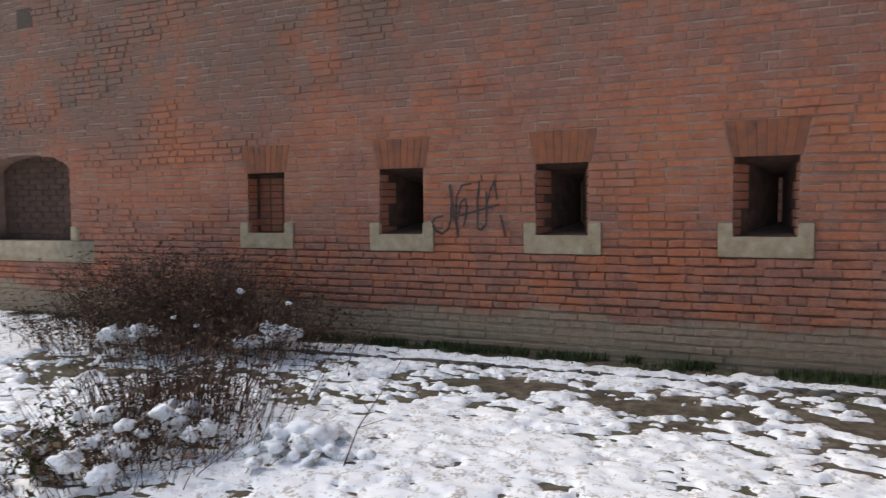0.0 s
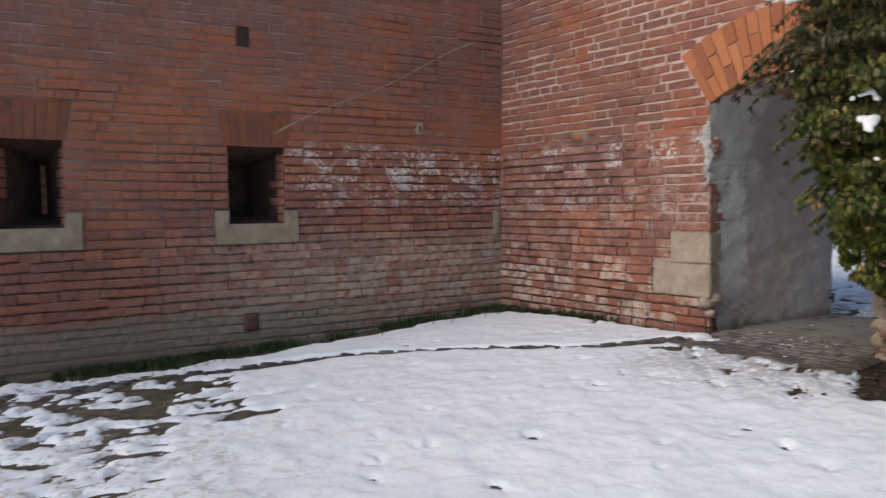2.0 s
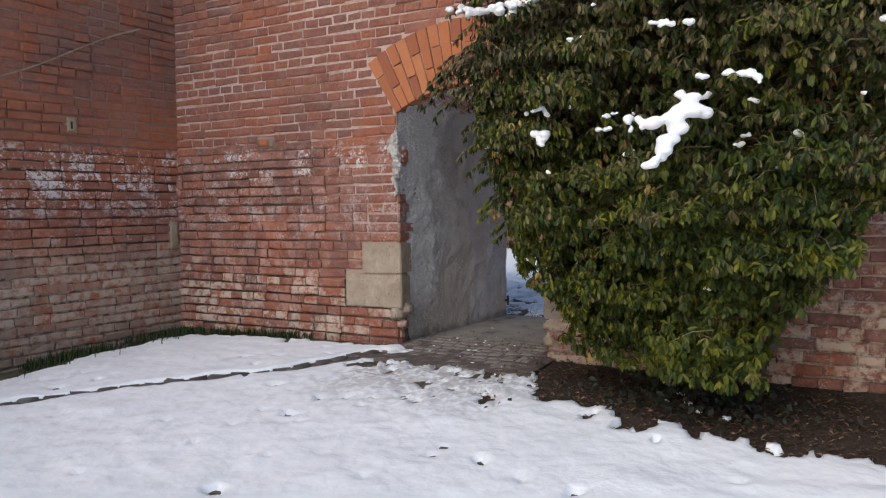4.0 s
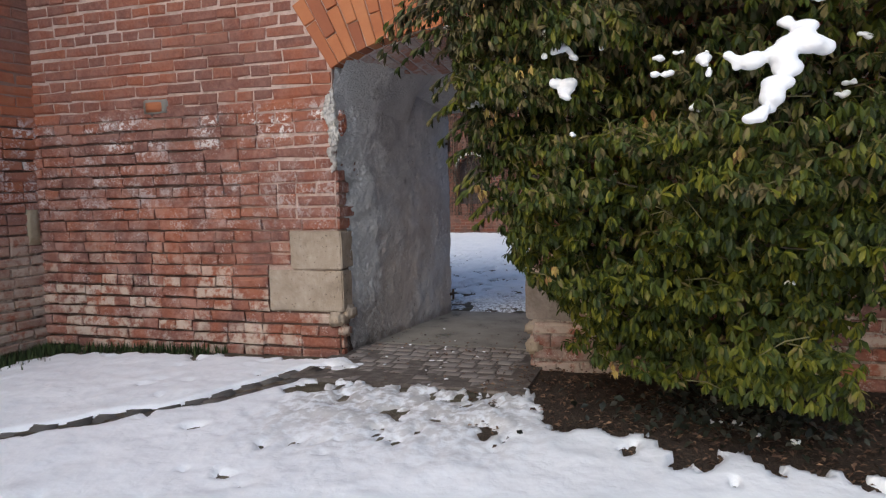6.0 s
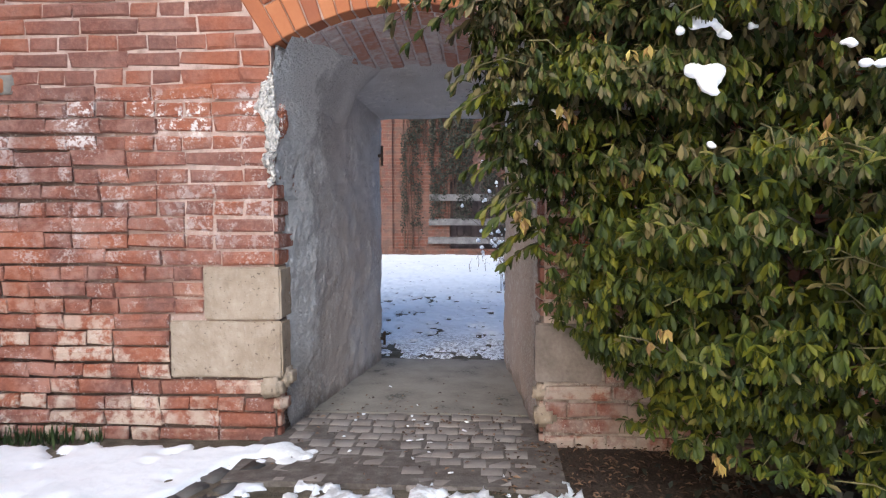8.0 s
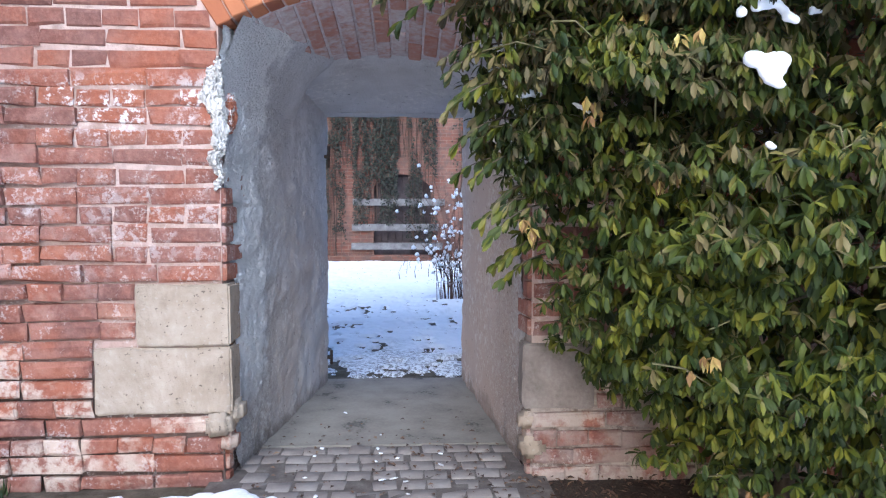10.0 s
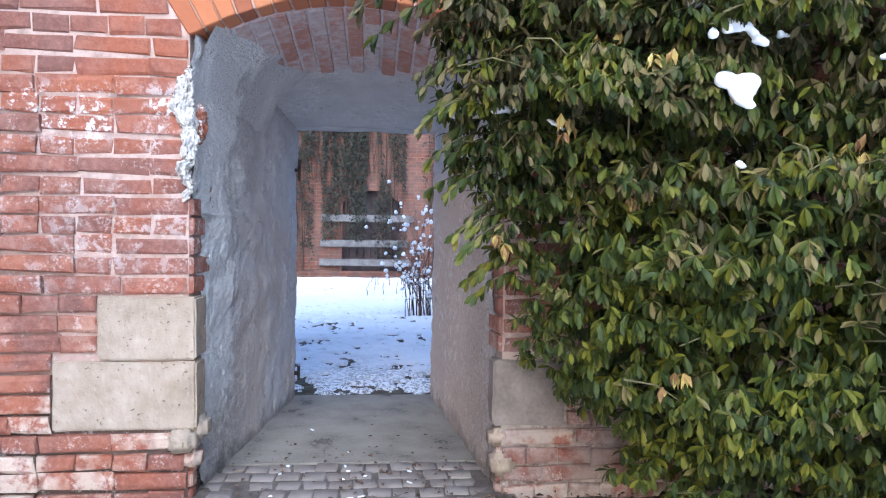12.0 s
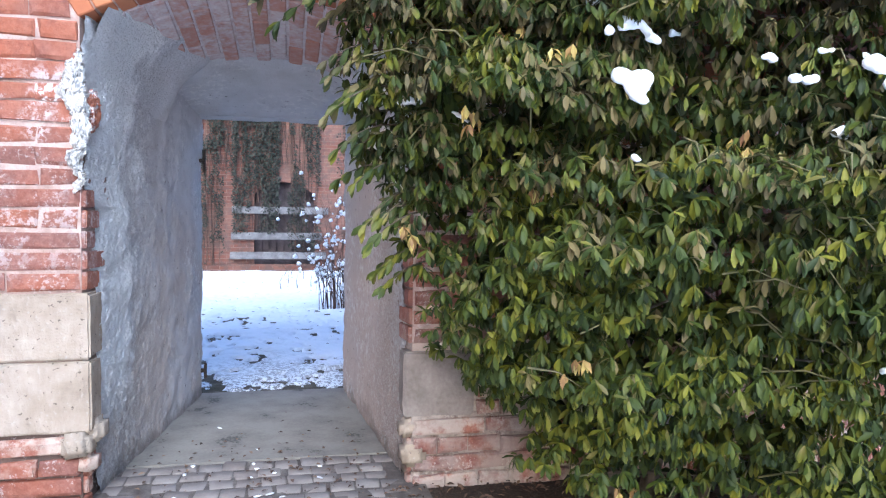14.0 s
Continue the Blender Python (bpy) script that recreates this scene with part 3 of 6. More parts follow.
def brick_verts(x0, x1, z0, z1, proud, jit, r):
    """Twelve corners of a chamfered brick face with its sides."""
    c = 0.011
    out = []
    for y, i in ((0.03, 0.0), (-proud + 0.007, 0.0), (-proud, c)):
        for sx, sz in ((0, 0), (1, 0), (1, 1), (0, 1)):
            x = x1 - i if sx else x0 + i
            z = z1 - i if sz else z0 + i
            k = r.normal(0, jit, 3)
            out.append((x + k[0], y + (k[1] * 0.3 if y < 0.02 else 0), z + k[2]))
    return out


BRICK_QUADS = np.array([(0, 1, 5, 4), (1, 2, 6, 5), (2, 3, 7, 6), (3, 0, 4, 7), (4, 5, 9, 8), (5, 6, 10, 9), (6, 7, 11, 10), (7, 4, 8, 11), (8, 9, 10, 11)])


def lay_courses(xa, xb, za, zb, blocked, z_ref, seed):
    """Rectangles of a mixed bond between xa and xb; blocked(z) gives closed stretches of a course."""
    r = np.random.default_rng(seed)
    out = []
    k0, k1 = math.floor((za - z_ref) / COURSE), math.ceil((zb - z_ref) / COURSE)
    for k in range(k0, k1):
        z0, z1 = z_ref + k * COURSE, z_ref + (k + 1) * COURSE
        free = [(xa, xb)]
        for b0, b1 in blocked((z0 + z1) / 2):
            nxt = []
            for f0, f1 in free:
                if b1 <= f0 or b0 >= f1:
                    nxt.append((f0, f1))
                else:
                    nxt += [(f0, b0)] if b0 - f0 > 0.05 else []
                    nxt += [(b1, f1)] if f1 - b1 > 0.05 else []
            free = nxt
        headers = k % 2 == 0
        for f0, f1 in free:
            x = f1
            first = True
            while x - f0 > 0.02:
                w = (SHORT if r.random() < 0.88 else LONG) if headers else (LONG if r.random() < 0.86 else SHORT)
                if first and not headers and r.random() < 0.3:
                    w = SHORT
                w *= 1 + r.normal(0, 0.03)
                first = False
                left = x - w
                if left - f0 < 0.08:
                    left = f0
                dz = r.normal(0, 0.0018) + 0.005 * noise.noise((x * 0.9, k * 0.35, seed)) + 0.0025 * noise.noise((x * 3.1, k * 0.7, seed + 5))
                bed = BED + (0.002 if z0 < 1.7 else 0.0) + (0.003 if z0 < 0.3 else 0.0)
                out.append((left + JOINT / 2, x - JOINT / 2, z0 + bed / 2 + dz, z1 - bed / 2 + dz))
                x = left
    return out


def build_bricks(wall, rects, proud_at, mat, is_near, seed, jit=0.0044):
    """The nearest bricks as parts, the rest joined into one part."""
    r = np.random.default_rng(seed)
    kinds = {}
    for w in (0.145, 0.22, 0.295):
        kinds[w] = []
        for v in range(6):
            me = quads_mesh("brick", brick_verts(-w / 2, w / 2, -0.0372, 0.0372, 0.0, jit * 1.3, r), BRICK_QUADS, mat)
            kinds[w].append(me)
    vs, qs, base, made = [], [], 0, 0
    for x0, x1, z0, z1 in rects:
        proud = proud_at((x0 + x1) / 2, (z0 + z1) / 2) + r.normal(0, 0.0012)
        if made < 300 and is_near((x0 + x1) / 2, (z0 + z1) / 2):
            w = min(kinds, key=lambda k: abs(k - (x1 - x0)))
            ob = new("brick", kinds[w][r.integers(6)])
            ob.parent = wall
            ob.matrix_basis = pose((x0 + x1) / 2, -proud, (z0 + z1) / 2, 0, r.normal(0, 0.35), r.normal(0, 0.5)) @ Matrix.Diagonal(((x1 - x0) / w, 1, (z1 - z0) / 0.0745, 1))
            made += 1
        else:
            vs.append(brick_verts(x0, x1, z0, z1, proud, jit, r))
            qs.append(BRICK_QUADS + base)
            base += 12
    part("brickwork", quads_mesh("brickwork", np.concatenate(vs), np.concatenate(qs), mat), None, wall, "weathered red bricks in a mixed bond", "stuff")


# gate wall, with the gate's segmental arch
GW, SPRING, RISE, RING, DEPTH = 1.40, 2.0, 0.2, 0.55, 1.82
RAD = GW * GW / (8 * RISE) + RISE / 2
ARC_Z = SPRING + RISE - RAD
HALF = math.asin(GW / 2 / RAD)
TOP = 5.6
IN0, IN1, IN_TOP = 0.25, 1.24, 1.86


def arch_line(steps=16, radius=RAD, inset=0.0):
    return [(GW / 2 + radius * math.sin(a), ARC_Z + radius * math.cos(a) - inset) for a in np.linspace(-HALF, HALF, steps + 1)]


FACE = 0.008
bm = prism([(-3.6, FACE), (0.004, FACE), (IN0, DEPTH), (-3.6, DEPTH)], -0.4, TOP)
wall_gate = part("wall_gate", bm, MORTAR_B, None)
tagged(wall_gate, "red brick fortress wall with a low arched gate", "wall", kind="structure")
part("core", prism([(GW - 0.004, FACE), (9.0, FACE), (9.0, DEPTH), (IN1, DEPTH)], -0.4, TOP), MORTAR_B, wall_gate)
part("core", prism([(0.0, SPRING + 0.01)] + [(x, z + 0.012) for x, z in arch_line()] + [(GW, SPRING + 0.01), (GW, TOP - 0.003), (0.0, TOP - 0.003)], FACE + 0.003, DEPTH - 0.003, 'y'), MORTAR_B, wall_gate)


def gate_blocked(z):
    """Stretches of a course that the gate, its arch and its corner stones take up."""
    out = []
    if z < SPRING:
        out.append((0.0, GW))
        if 0.60 < z < 0.868:
            out += [(-0.375, 0.01)]
        elif 0.325 < z < 0.60:
            out += [(-0.562, 0.01), (GW - 0.01, GW + 0.30)]
    elif z < ARC_Z + RAD + RING:
        skew = ARC_Z + (RAD + RING) * math.cos(HALF)
        if z < skew:
            d = (z - SPRING) * math.tan(HALF)
        else:
            d = math.sqrt((RAD + RING) ** 2 - (z - ARC_Z) ** 2) - GW / 2
        out.append((-d - 0.004, GW + d + 0.004))
    return out


def gate_proud(x, z):
    return -0.003 + 0.022 * float(smooth(1.9, 1.6, z)) * float(smooth(-0.3, -1.0, x)) + 0.016 * float(smooth(0.7, 0.35, z)) + 0.003 * float(smooth(2.25, 2.15, z)) + 0.008 * float(smooth(0.56, 0.68, fbm(np.array(x * 1.3 + 5), np.array(z * 2.2), 3)))


rects = lay_courses(CX - 0.03, 6.0, -0.35, 4.3, gate_blocked, SPRING, 3)
build_bricks(wall_gate, rects, gate_proud, BRICK_B, lambda x, z: -2.3 < x < 0 and -0.1 < z < 2.0, 5)

# corner stones of the gate
for x0, x1, z0, z1 in ((-0.37, 0.042, 0.605, 0.880), (-0.557, 0.046, 0.299, 0.599), (GW - 0.046, GW + 0.29, 0.299, 0.599)):
    y1 = 0.17 if z1 > 0.7 else 0.13
    bm = rough_box(x0, -0.014, z0, x1, y1, z1, 5, 0.008, x0 * 7 + z0, 0.009)
    for f in bm.faces:
        f.smooth = False
    part("corner_stone", bm, SANDSTONE if x0 < 1 else GREYSTONE, wall_gate, "pale sandstone block" if x0 < 1 else "dull grey stone block")
# bricks that turn the corner into the gate, under and over the stones
ret = random.Random(4)
for side in (0, 1):
    for k in range(24):
        z0 = SPRING - (k + 1) * COURSE
        if 0.32 < z0 + 0.04 < (0.60 if side else 0.87) or z0 < -0.12 or z0 > 1.25:
            continue
        d = ret.choice((0.10, 0.14, 0.2)) if z0 > 0.5 else ret.choice((0.06, 0.10, 0.16))
        lean = 0.137 if side == 0 else -0.077
        bm = rough_box(-0.06, 0.012, z0 + 0.006, 0.016, d, z0 + COURSE - 0.006, 1, 0.003, k + side * 40, 0.004)
        for f in bm.faces:
            f.smooth = False
        for v in bm.verts:
            v.co.x = (v.co.x if side == 0 else GW - v.co.x) + v.co.y * lean + (0.006 if side == 0 else -0.006)
        if side:
            bmesh.ops.reverse_faces(bm, faces=bm.faces)
        part("brick", bm, BRICK_B, wall_gate)

# arch: two rings of voussoirs
count = 19
for i in range(count):
    a = -HALF + (i + 0.5) * 2 * HALF / count
    split = RAD + (0.2 if i % 2 else 0.36)
    for r0, r1 in ((RAD, split), (split, RAD + RING)):
        if r1 - r0 < 0.03:
            continue
        bm = bmesh.new()
        da = HALF / count
        pts = []
        for y in (-0.003 - 0.003 * (i % 3), 0.14):
            for rr, sg in ((r0 + 0.005, -1), (r0 + 0.005, 1), (r1 - 0.005, 1), (r1 - 0.005, -1)):
                aa = a + sg * (da - 0.0045 / rr)
                pts.append(bm.verts.new((GW / 2 + rr * math.sin(aa) + ret.gauss(0, 0.002), y, ARC_Z + rr * math.cos(aa) + ret.gauss(0, 0.002))))
        for f in ((3, 2, 1, 0), (4, 5, 6, 7), (0, 1, 5, 4), (1, 2, 6, 5), (2, 3, 7, 6), (3, 0, 4, 7)):
            bm.faces.new([pts[j] for j in f])
        bmesh.ops.recalc_face_normals(bm, faces=bm.faces)
        bmesh.ops.bevel(bm, geom=list(bm.edges), offset=0.005, segments=1, affect='EDGES')
        part("arch_brick", bm, VOUSSOIR, wall_gate)

# limed brick vault behind the arch
SLOPE = 0.115
bm = prism([(x, z + 0.006) for x, z in arch_line()] + [(x, z + 0.2) for x, z in arch_line()][::-1], 0.141, 1.1, 'y')
for v in bm.verts:
    v.co.z -= SLOPE * (v.co.y - 0.14)
vault = part("vault", bm, LIMEWASH, wall_gate, "limewashed brick vault behind the arch")

for row in range(3):
    for i in range(17):
        a = -HALF + (i + 0.5) * 2 * HALF / 17
        y0, y1 = 0.145 + row * 0.305, 0.145 + row * 0.305 + 0.295
        if i % 2:
            y0, y1 = y0 - (0.0 if row == 0 else 0.15), y1 - 0.15
        da = HALF / 17
        lo, hi = RAD - 0.004 + ret.gauss(0, 0.004), RAD + 0.07
        bm = bmesh.new()
        pts = [bm.verts.new((GW / 2 + rr * math.sin(a + sg * (da - 0.004)), y, ARC_Z + rr * math.cos(a + sg * (da - 0.004)) - SLOPE * (y - 0.14)))
               for y in (y0, y1) for rr, sg in ((lo, -1), (lo, 1), (hi, 1), (hi, -1))]
        for f in ((3, 2, 1, 0), (4, 5, 6, 7), (0, 1, 5, 4), (1, 2, 6, 5), (2, 3, 7, 6), (3, 0, 4, 7)):
            bm.faces.new([pts[j] for j in f])
        bmesh.ops.recalc_face_normals(bm, faces=bm.faces)
        bmesh.ops.bevel(bm, geom=list(bm.edges), offset=0.006, segments=1, affect='EDGES')
        part("vault_brick", bm, LIMED, vault)


def skin(name, fn, nu, nv, mat, parent, amp, label="", flip=False, rough=False):
    """A sheet over (u, v) in 0..1, made uneven by noise along its own normal."""
    verts = []
    for i in range(nu + 1):
        for j in range(nv + 1):
            u, v = i / nu, j / nv
            p, n = fn(u, v)
            p, n = Vector(p), Vector(n)
            coarse = max(0.0, 1.0 - max(p.y, 0.0) / 0.9) if rough else 0.0
            k = noise.fractal(p * 5.5, 1.0, 2.1, 4) * amp + noise.noise(p * 30) * amp * 0.25
            k += coarse * amp * (0.9 * noise.noise(p * 22 + Vector((4, 0, 0))) + 0.5 * noise.noise(p * 55) + 0.3 * noise.noise(p * 95))
            verts.append(p + n * k)
    quads = [(i * (nv + 1) + j, (i + 1) * (nv + 1) + j, (i + 1) * (nv + 1) + j + 1, i * (nv + 1) + j + 1) for i in range(nu) for j in range(nv)]
    if flip:
        quads = [q[::-1] for q in quads]
    return part(name, quads_mesh(name, verts, quads, mat, True), None, parent, label)


def vault_z(x, y):
    rr = max(RAD * RAD - (x - GW / 2) ** 2, 0.01)
    return ARC_Z + math.sqrt(rr) - SLOPE * (y - 0.14)


Y_PLASTER = 0.98


def jamb(side):
    def fn(u, v):
        edge = 0.11 + 0.05 * noise.noise((v * 9, side * 5, 0.3)) if v < 0.62 else 0.012
        y = edge + (DEPTH - edge) * u
        x = 0.018 + IN0 * y / DEPTH if side == 0 else GW - 0.018 - (GW - IN1) * y / DEPTH
        top = min(vault_z(min(max(x, 0.0), GW), y) + 0.03, 2.3) if y < Y_PLASTER else 2.06
        return (x, y, -0.08 + (top + 0.08) * v), ((1, 0, 0) if side == 0 else (-1, 0, 0))
    return fn


skin("jamb_plaster", jamb(0), 150, 170, PLASTER, wall_gate, 0.014, "grey roughcast plaster of the gate passage", False, True)
skin("jamb_plaster", jamb(1), 150, 170, PLASTER, wall_gate, 0.014, "warm-toned roughcast plaster of the gate passage", True, True)


def lintel_fn(u, v):
    x = -0.03 + (GW + 0.06) * u
    y = Y_PLASTER + (DEPTH - Y_PLASTER + 0.002) * v
    a = vault_z(min(max(x, 0.0), GW), Y_PLASTER) + 0.008
    return (x, y, a + (IN_TOP - a) * (v ** 0.8)), (0, 0, -1)


skin("lintel_plaster", lintel_fn, 40, 24, PLASTER, wall_gate, 0.008, "smooth grey plaster under the inner lintel", True)
part("lintel", box(0.1, DEPTH - 0.09, IN_TOP + 0.014, GW - 0.05, DEPTH + 0.004, 2.3), PLASTER, wall_gate)



def cove(side):
    """Plaster that rounds the corner between a jamb and the vault."""
    def fn(u, v):
        y = 0.03 + (Y_PLASTER + 0.03) * u
        x = 0.03 + IN0 * y / DEPTH if side == 0 else GW - 0.03 - (GW - IN1) * y / DEPTH
        out = (0.10 + 0.16 * u) * (1 + 0.3 * noise.noise((u * 6, side, 2.2))) * (1 if side == 0 else -1)
        a, c = Vector((x + (-0.030 if side == 0 else 0.030), vault_z(x, y) - 0.34)), Vector((x + out, vault_z(x + out, y) + 0.014))
        m = Vector((x + out * 0.12, vault_z(x, y) - 0.03))
        q = a * (1 - v) ** 2 + m * 2 * v * (1 - v) + c * v * v
        return (q.x, y, q.y), ((0.7 if side == 0 else -0.7), 0, -0.7)
    return fn


skin("cove_plaster", cove(0), 30, 16, PLASTER, wall_gate, 0.010, "plaster rounding the vault's corner")
skin("cove_plaster", cove(1), 30, 16, PLASTER, wall_gate, 0.010, "plaster rounding the vault's corner", True)

# burst lump of lime mortar on the left jamb, and a hole in the plaster
bm = bmesh.new()
bmesh.ops.create_icosphere(bm, subdivisions=6, radius=1)
for v in bm.verts:
    q = v.co.copy()
    wob = 0.055 * noise.noise((0.4, 1.1, q.z * 3.1))
    w = (0.030 + 0.022 * math.exp(-((q.z - 0.55) / 0.35) ** 2)) * (1 + 0.5 * noise.noise((3, 2, q.z * 6)))
    v.co = Vector((-0.012 + wob * 0.5 + q.x * w, 0.0 + q.y * 0.035, 1.585 + q.z * 0.285))
    v.co += noise.noise_vector(v.co * 24) * 0.013 + noise.noise_vector(v.co * 90) * 0.011 + noise.noise_vector(v.co * 210) * 0.008
for f in bm.faces:
    f.smooth = True
part("mortar_lump", bm, LUMP, wall_gate, "crumbling pale lime mortar on the jamb")
bm = bmesh.new()
bmesh.ops.create_icosphere(bm, subdivisions=4, radius=1)
for v in bm.verts:
    v.co = Vector((0.036 + v.co.x * 0.02, 0.075 + v.co.y * 0.05, 1.64 + v.co.z * 0.085)) + noise.noise_vector(v.co * 4) * 0.02
part("broken_brick", bm, BRICK_B, wall_gate, "broken brick showing through the plaster")
# rubble where the jamb has burst at its foot
for k, (x, y, z, s) in enumerate(((-0.015, 0.03, 0.25, 0.075), (0.01, 0.05, 0.16, 0.06), (0.02, 0.09, 0.29, 0.07), (GW - 0.01, 0.05, 0.24, 0.06), (GW + 0.005, 0.04, 0.12, 0.07))):
    part("rubble", rough_box(x - s * 0.8, y - s, z - s * 0.7, x + s * 0.8, y + s, z + s * 0.7, 2, 0.016, k, 0.02), SANDSTONE if k != 1 else BRICK_B, wall_gate)
# hinge pins of a lost gate leaf
for x, y, z, h in ((IN0 + 0.02, 1.80, 0.17, 0.10), (IN0 + 0.012, 1.79, 1.58, 0.15)):
    pin = tagged(new("hinge_pin"), "rusty iron hinge pin of a lost gate leaf", "hinge")
    part("strap", box(x - 0.02, y - 0.02, z - 0.012, x + 0.03, y + 0.02, z + 0.012, 0.004), IRON_AND_SHADE, pin)
    part("pin", joined_tubes("pin", [([(x + 0.022, y, z - h / 2), (x + 0.022, y, z + h / 2)], [0.011, 0.011], 8)], IRON_AND_SHADE), None, pin)

# ---- gate floor: concrete behind, setts in front ----
gate_floor = tagged(new("gate_floor", bpy.data.meshes.new("gate_floor")), "worn concrete and setts in the gate passage", "pavement", kind="structure")
bm = prism([(-0.02, 0.42), (GW + 0.02, 0.42), (IN1 + 0.05, DEPTH + 0.06), (IN0 - 0.05, DEPTH + 0.06)], -0.3, -0.002)
bmesh.ops.bevel(bm, geom=[e for e in bm.edges if all(v.co.z > -0.1 for v in e.verts)], offset=0.012, segments=2, affect='EDGES')
part("slab", bm, CONCRETE, gate_floor, "stained grey concrete slab")
part("bedding", box(-0.06, -0.60, -0.3, GW + 0.06, 0.418, -0.009), CRUMBLE, gate_floor)
sett_meshes = []
for v in range(7):
    bm = box(-0.055, -0.0525, -0.06, 0.055, 0.0525, 0.0, 0.006, 1)
    for q in bm.verts:
        q.co += noise.noise_vector(q.co * 20 + Vector((v * 3, 0, 0))) * 0.006
    for f in bm.faces:
        f.smooth = True
    me = bpy.data.meshes.new("sett")
    bm.to_mesh(me)
    bm.free()
    me.materials.append(SETT)
    sett_meshes.append(me)
for row in range(9):
    y = 0.36 - row * 0.113
    shift = ret.uniform(-0.05, 0.05)
    for i in range(13):
        x = 0.03 + i * 0.118 + shift + ret.gauss(0, 0.006)
        lo, hi = (0.02 + max(y, 0) * 0.14, GW - 0.05 - max(y, 0) * 0.07)
        if x < lo or x > hi:
            continue
        ob = new("sett", ret.choice(sett_meshes))
        ob.parent = gate_floor
        ob.matrix_basis = pose(x, y + ret.gauss(0, 0.007), -0.003 - 0.001 * row + ret.gauss(0, 0.0015), ret.gauss(0, 0.7), ret.gauss(0, 0.7), ret.gauss(0, 4))

# ---- gutter of dark stones ----
gutter = tagged(new("gutter", bpy.data.meshes.new("gutter")), "shallow gutter of dark wet stones crossing the snow", "gutter", kind="structure")
stone_meshes = []
for v in range(6):
    bm = box(-0.078, -0.052, -0.05, 0.078, 0.052, 0.0, 0.015, 2)
    for q in bm.verts:
        q.co += noise.noise_vector(q.co * 14 + Vector((v * 5, 1, 0))) * 0.014
    for f in bm.faces:
        f.smooth = True
    me = bpy.data.meshes.new("gutter_stone")
    bm.to_mesh(me)
    bm.free()
    me.materials.append(GUTTER)
    stone_meshes.append(me)
seglen = np.hypot(*np.diff(GUTTER_LINE, axis=0).T)
total = seglen.sum()
d = 0.1
while d < total:
    k = int(np.searchsorted(np.cumsum(seglen), d))
    k = min(k, len(seglen) - 1)
    t = (d - (np.cumsum(seglen)[k] - seglen[k])) / seglen[k]
    p0, p1 = GUTTER_LINE[k], GUTTER_LINE[k + 1]
    q = p0 + t * (p1 - p0)
    turn = math.degrees(math.atan2(p1[1] - p0[1], p1[0] - p0[0]))
    for side in (-0.056, 0.056):
        ob = new("gutter_stone", ret.choice(stone_meshes))
        ob.parent = gutter
        gx, gy = q[0] - side * math.sin(math.radians(turn)) + ret.gauss(0, 0.006), q[1] + side * math.cos(math.radians(turn)) + ret.gauss(0, 0.006)
        if side > 0:
            gx, gy = gx + 0.08 * math.cos(math.radians(turn)), gy + 0.08 * math.sin(math.radians(turn))
        ob.matrix_basis = pose(gx, gy, float(ground_z(gx, gy)) + 0.012 + ret.gauss(0, 0.005), ret.gauss(0, 3), ret.gauss(0, 3), turn + ret.gauss(0, 6))
    d += 0.165 + ret.gauss(0, 0.01)

# ---- loophole wall ----
THICK, A_END = 1.0, 21.0
wall_loop = tagged(new("wall_loopholes", bpy.data.meshes.new("wall_loopholes")), "long red brick fortress wall pierced by loopholes", "wall", kind="structure")
wall_loop.matrix_world = WALL_A
# centre along the wall, slit's offset to the right, is open
LOOPS = ((2.93, 0.0, False), (4.856, 0.15, True), (6.764, 0.0, True), (8.62, 0.0, False), (10.508, 0.0, False))
OW, O_TOP, O_BOT = 0.556, 1.725, 0.985
WIN0, WIN1, WIN_B, WIN_S = 14.0, 15.9, 0.84, 1.86
edges = [0.0]
for c, off, is_open in LOOPS:
    edges += [c - OW / 2, c + OW / 2]
edges += [WIN0, WIN1, A_END]
part("core", box(-A_END, FACE, -0.5, 0.3, THICK, WIN_B), MORTAR_A, wall_loop)
part("core", box(-A_END, FACE + 0.002, 2.12, 0.3, THICK, TOP), MORTAR_A, wall_loop)
for i in range(0, len(edges), 2):
    part("core", box(-edges[i + 1], FACE + 0.001, WIN_B + 0.001, -edges[i] + (0.3 if i == 0 else 0), THICK - 0.002, 2.119), MORTAR_A, wall_loop)
for c, off, is_open in LOOPS:
    part("core", box(-c - OW / 2 + 0.001, FACE + 0.003, O_TOP + 0.01, -c + OW / 2 - 0.001, THICK - 0.004, 2.118), MORTAR_A, wall_loop)
    part("core", box(-c - OW / 2 + 0.001, FACE + 0.12, WIN_B + 0.002, -c + OW / 2 - 0.001, THICK - 0.004, O_BOT - 0.02), MORTAR_A, wall_loop)


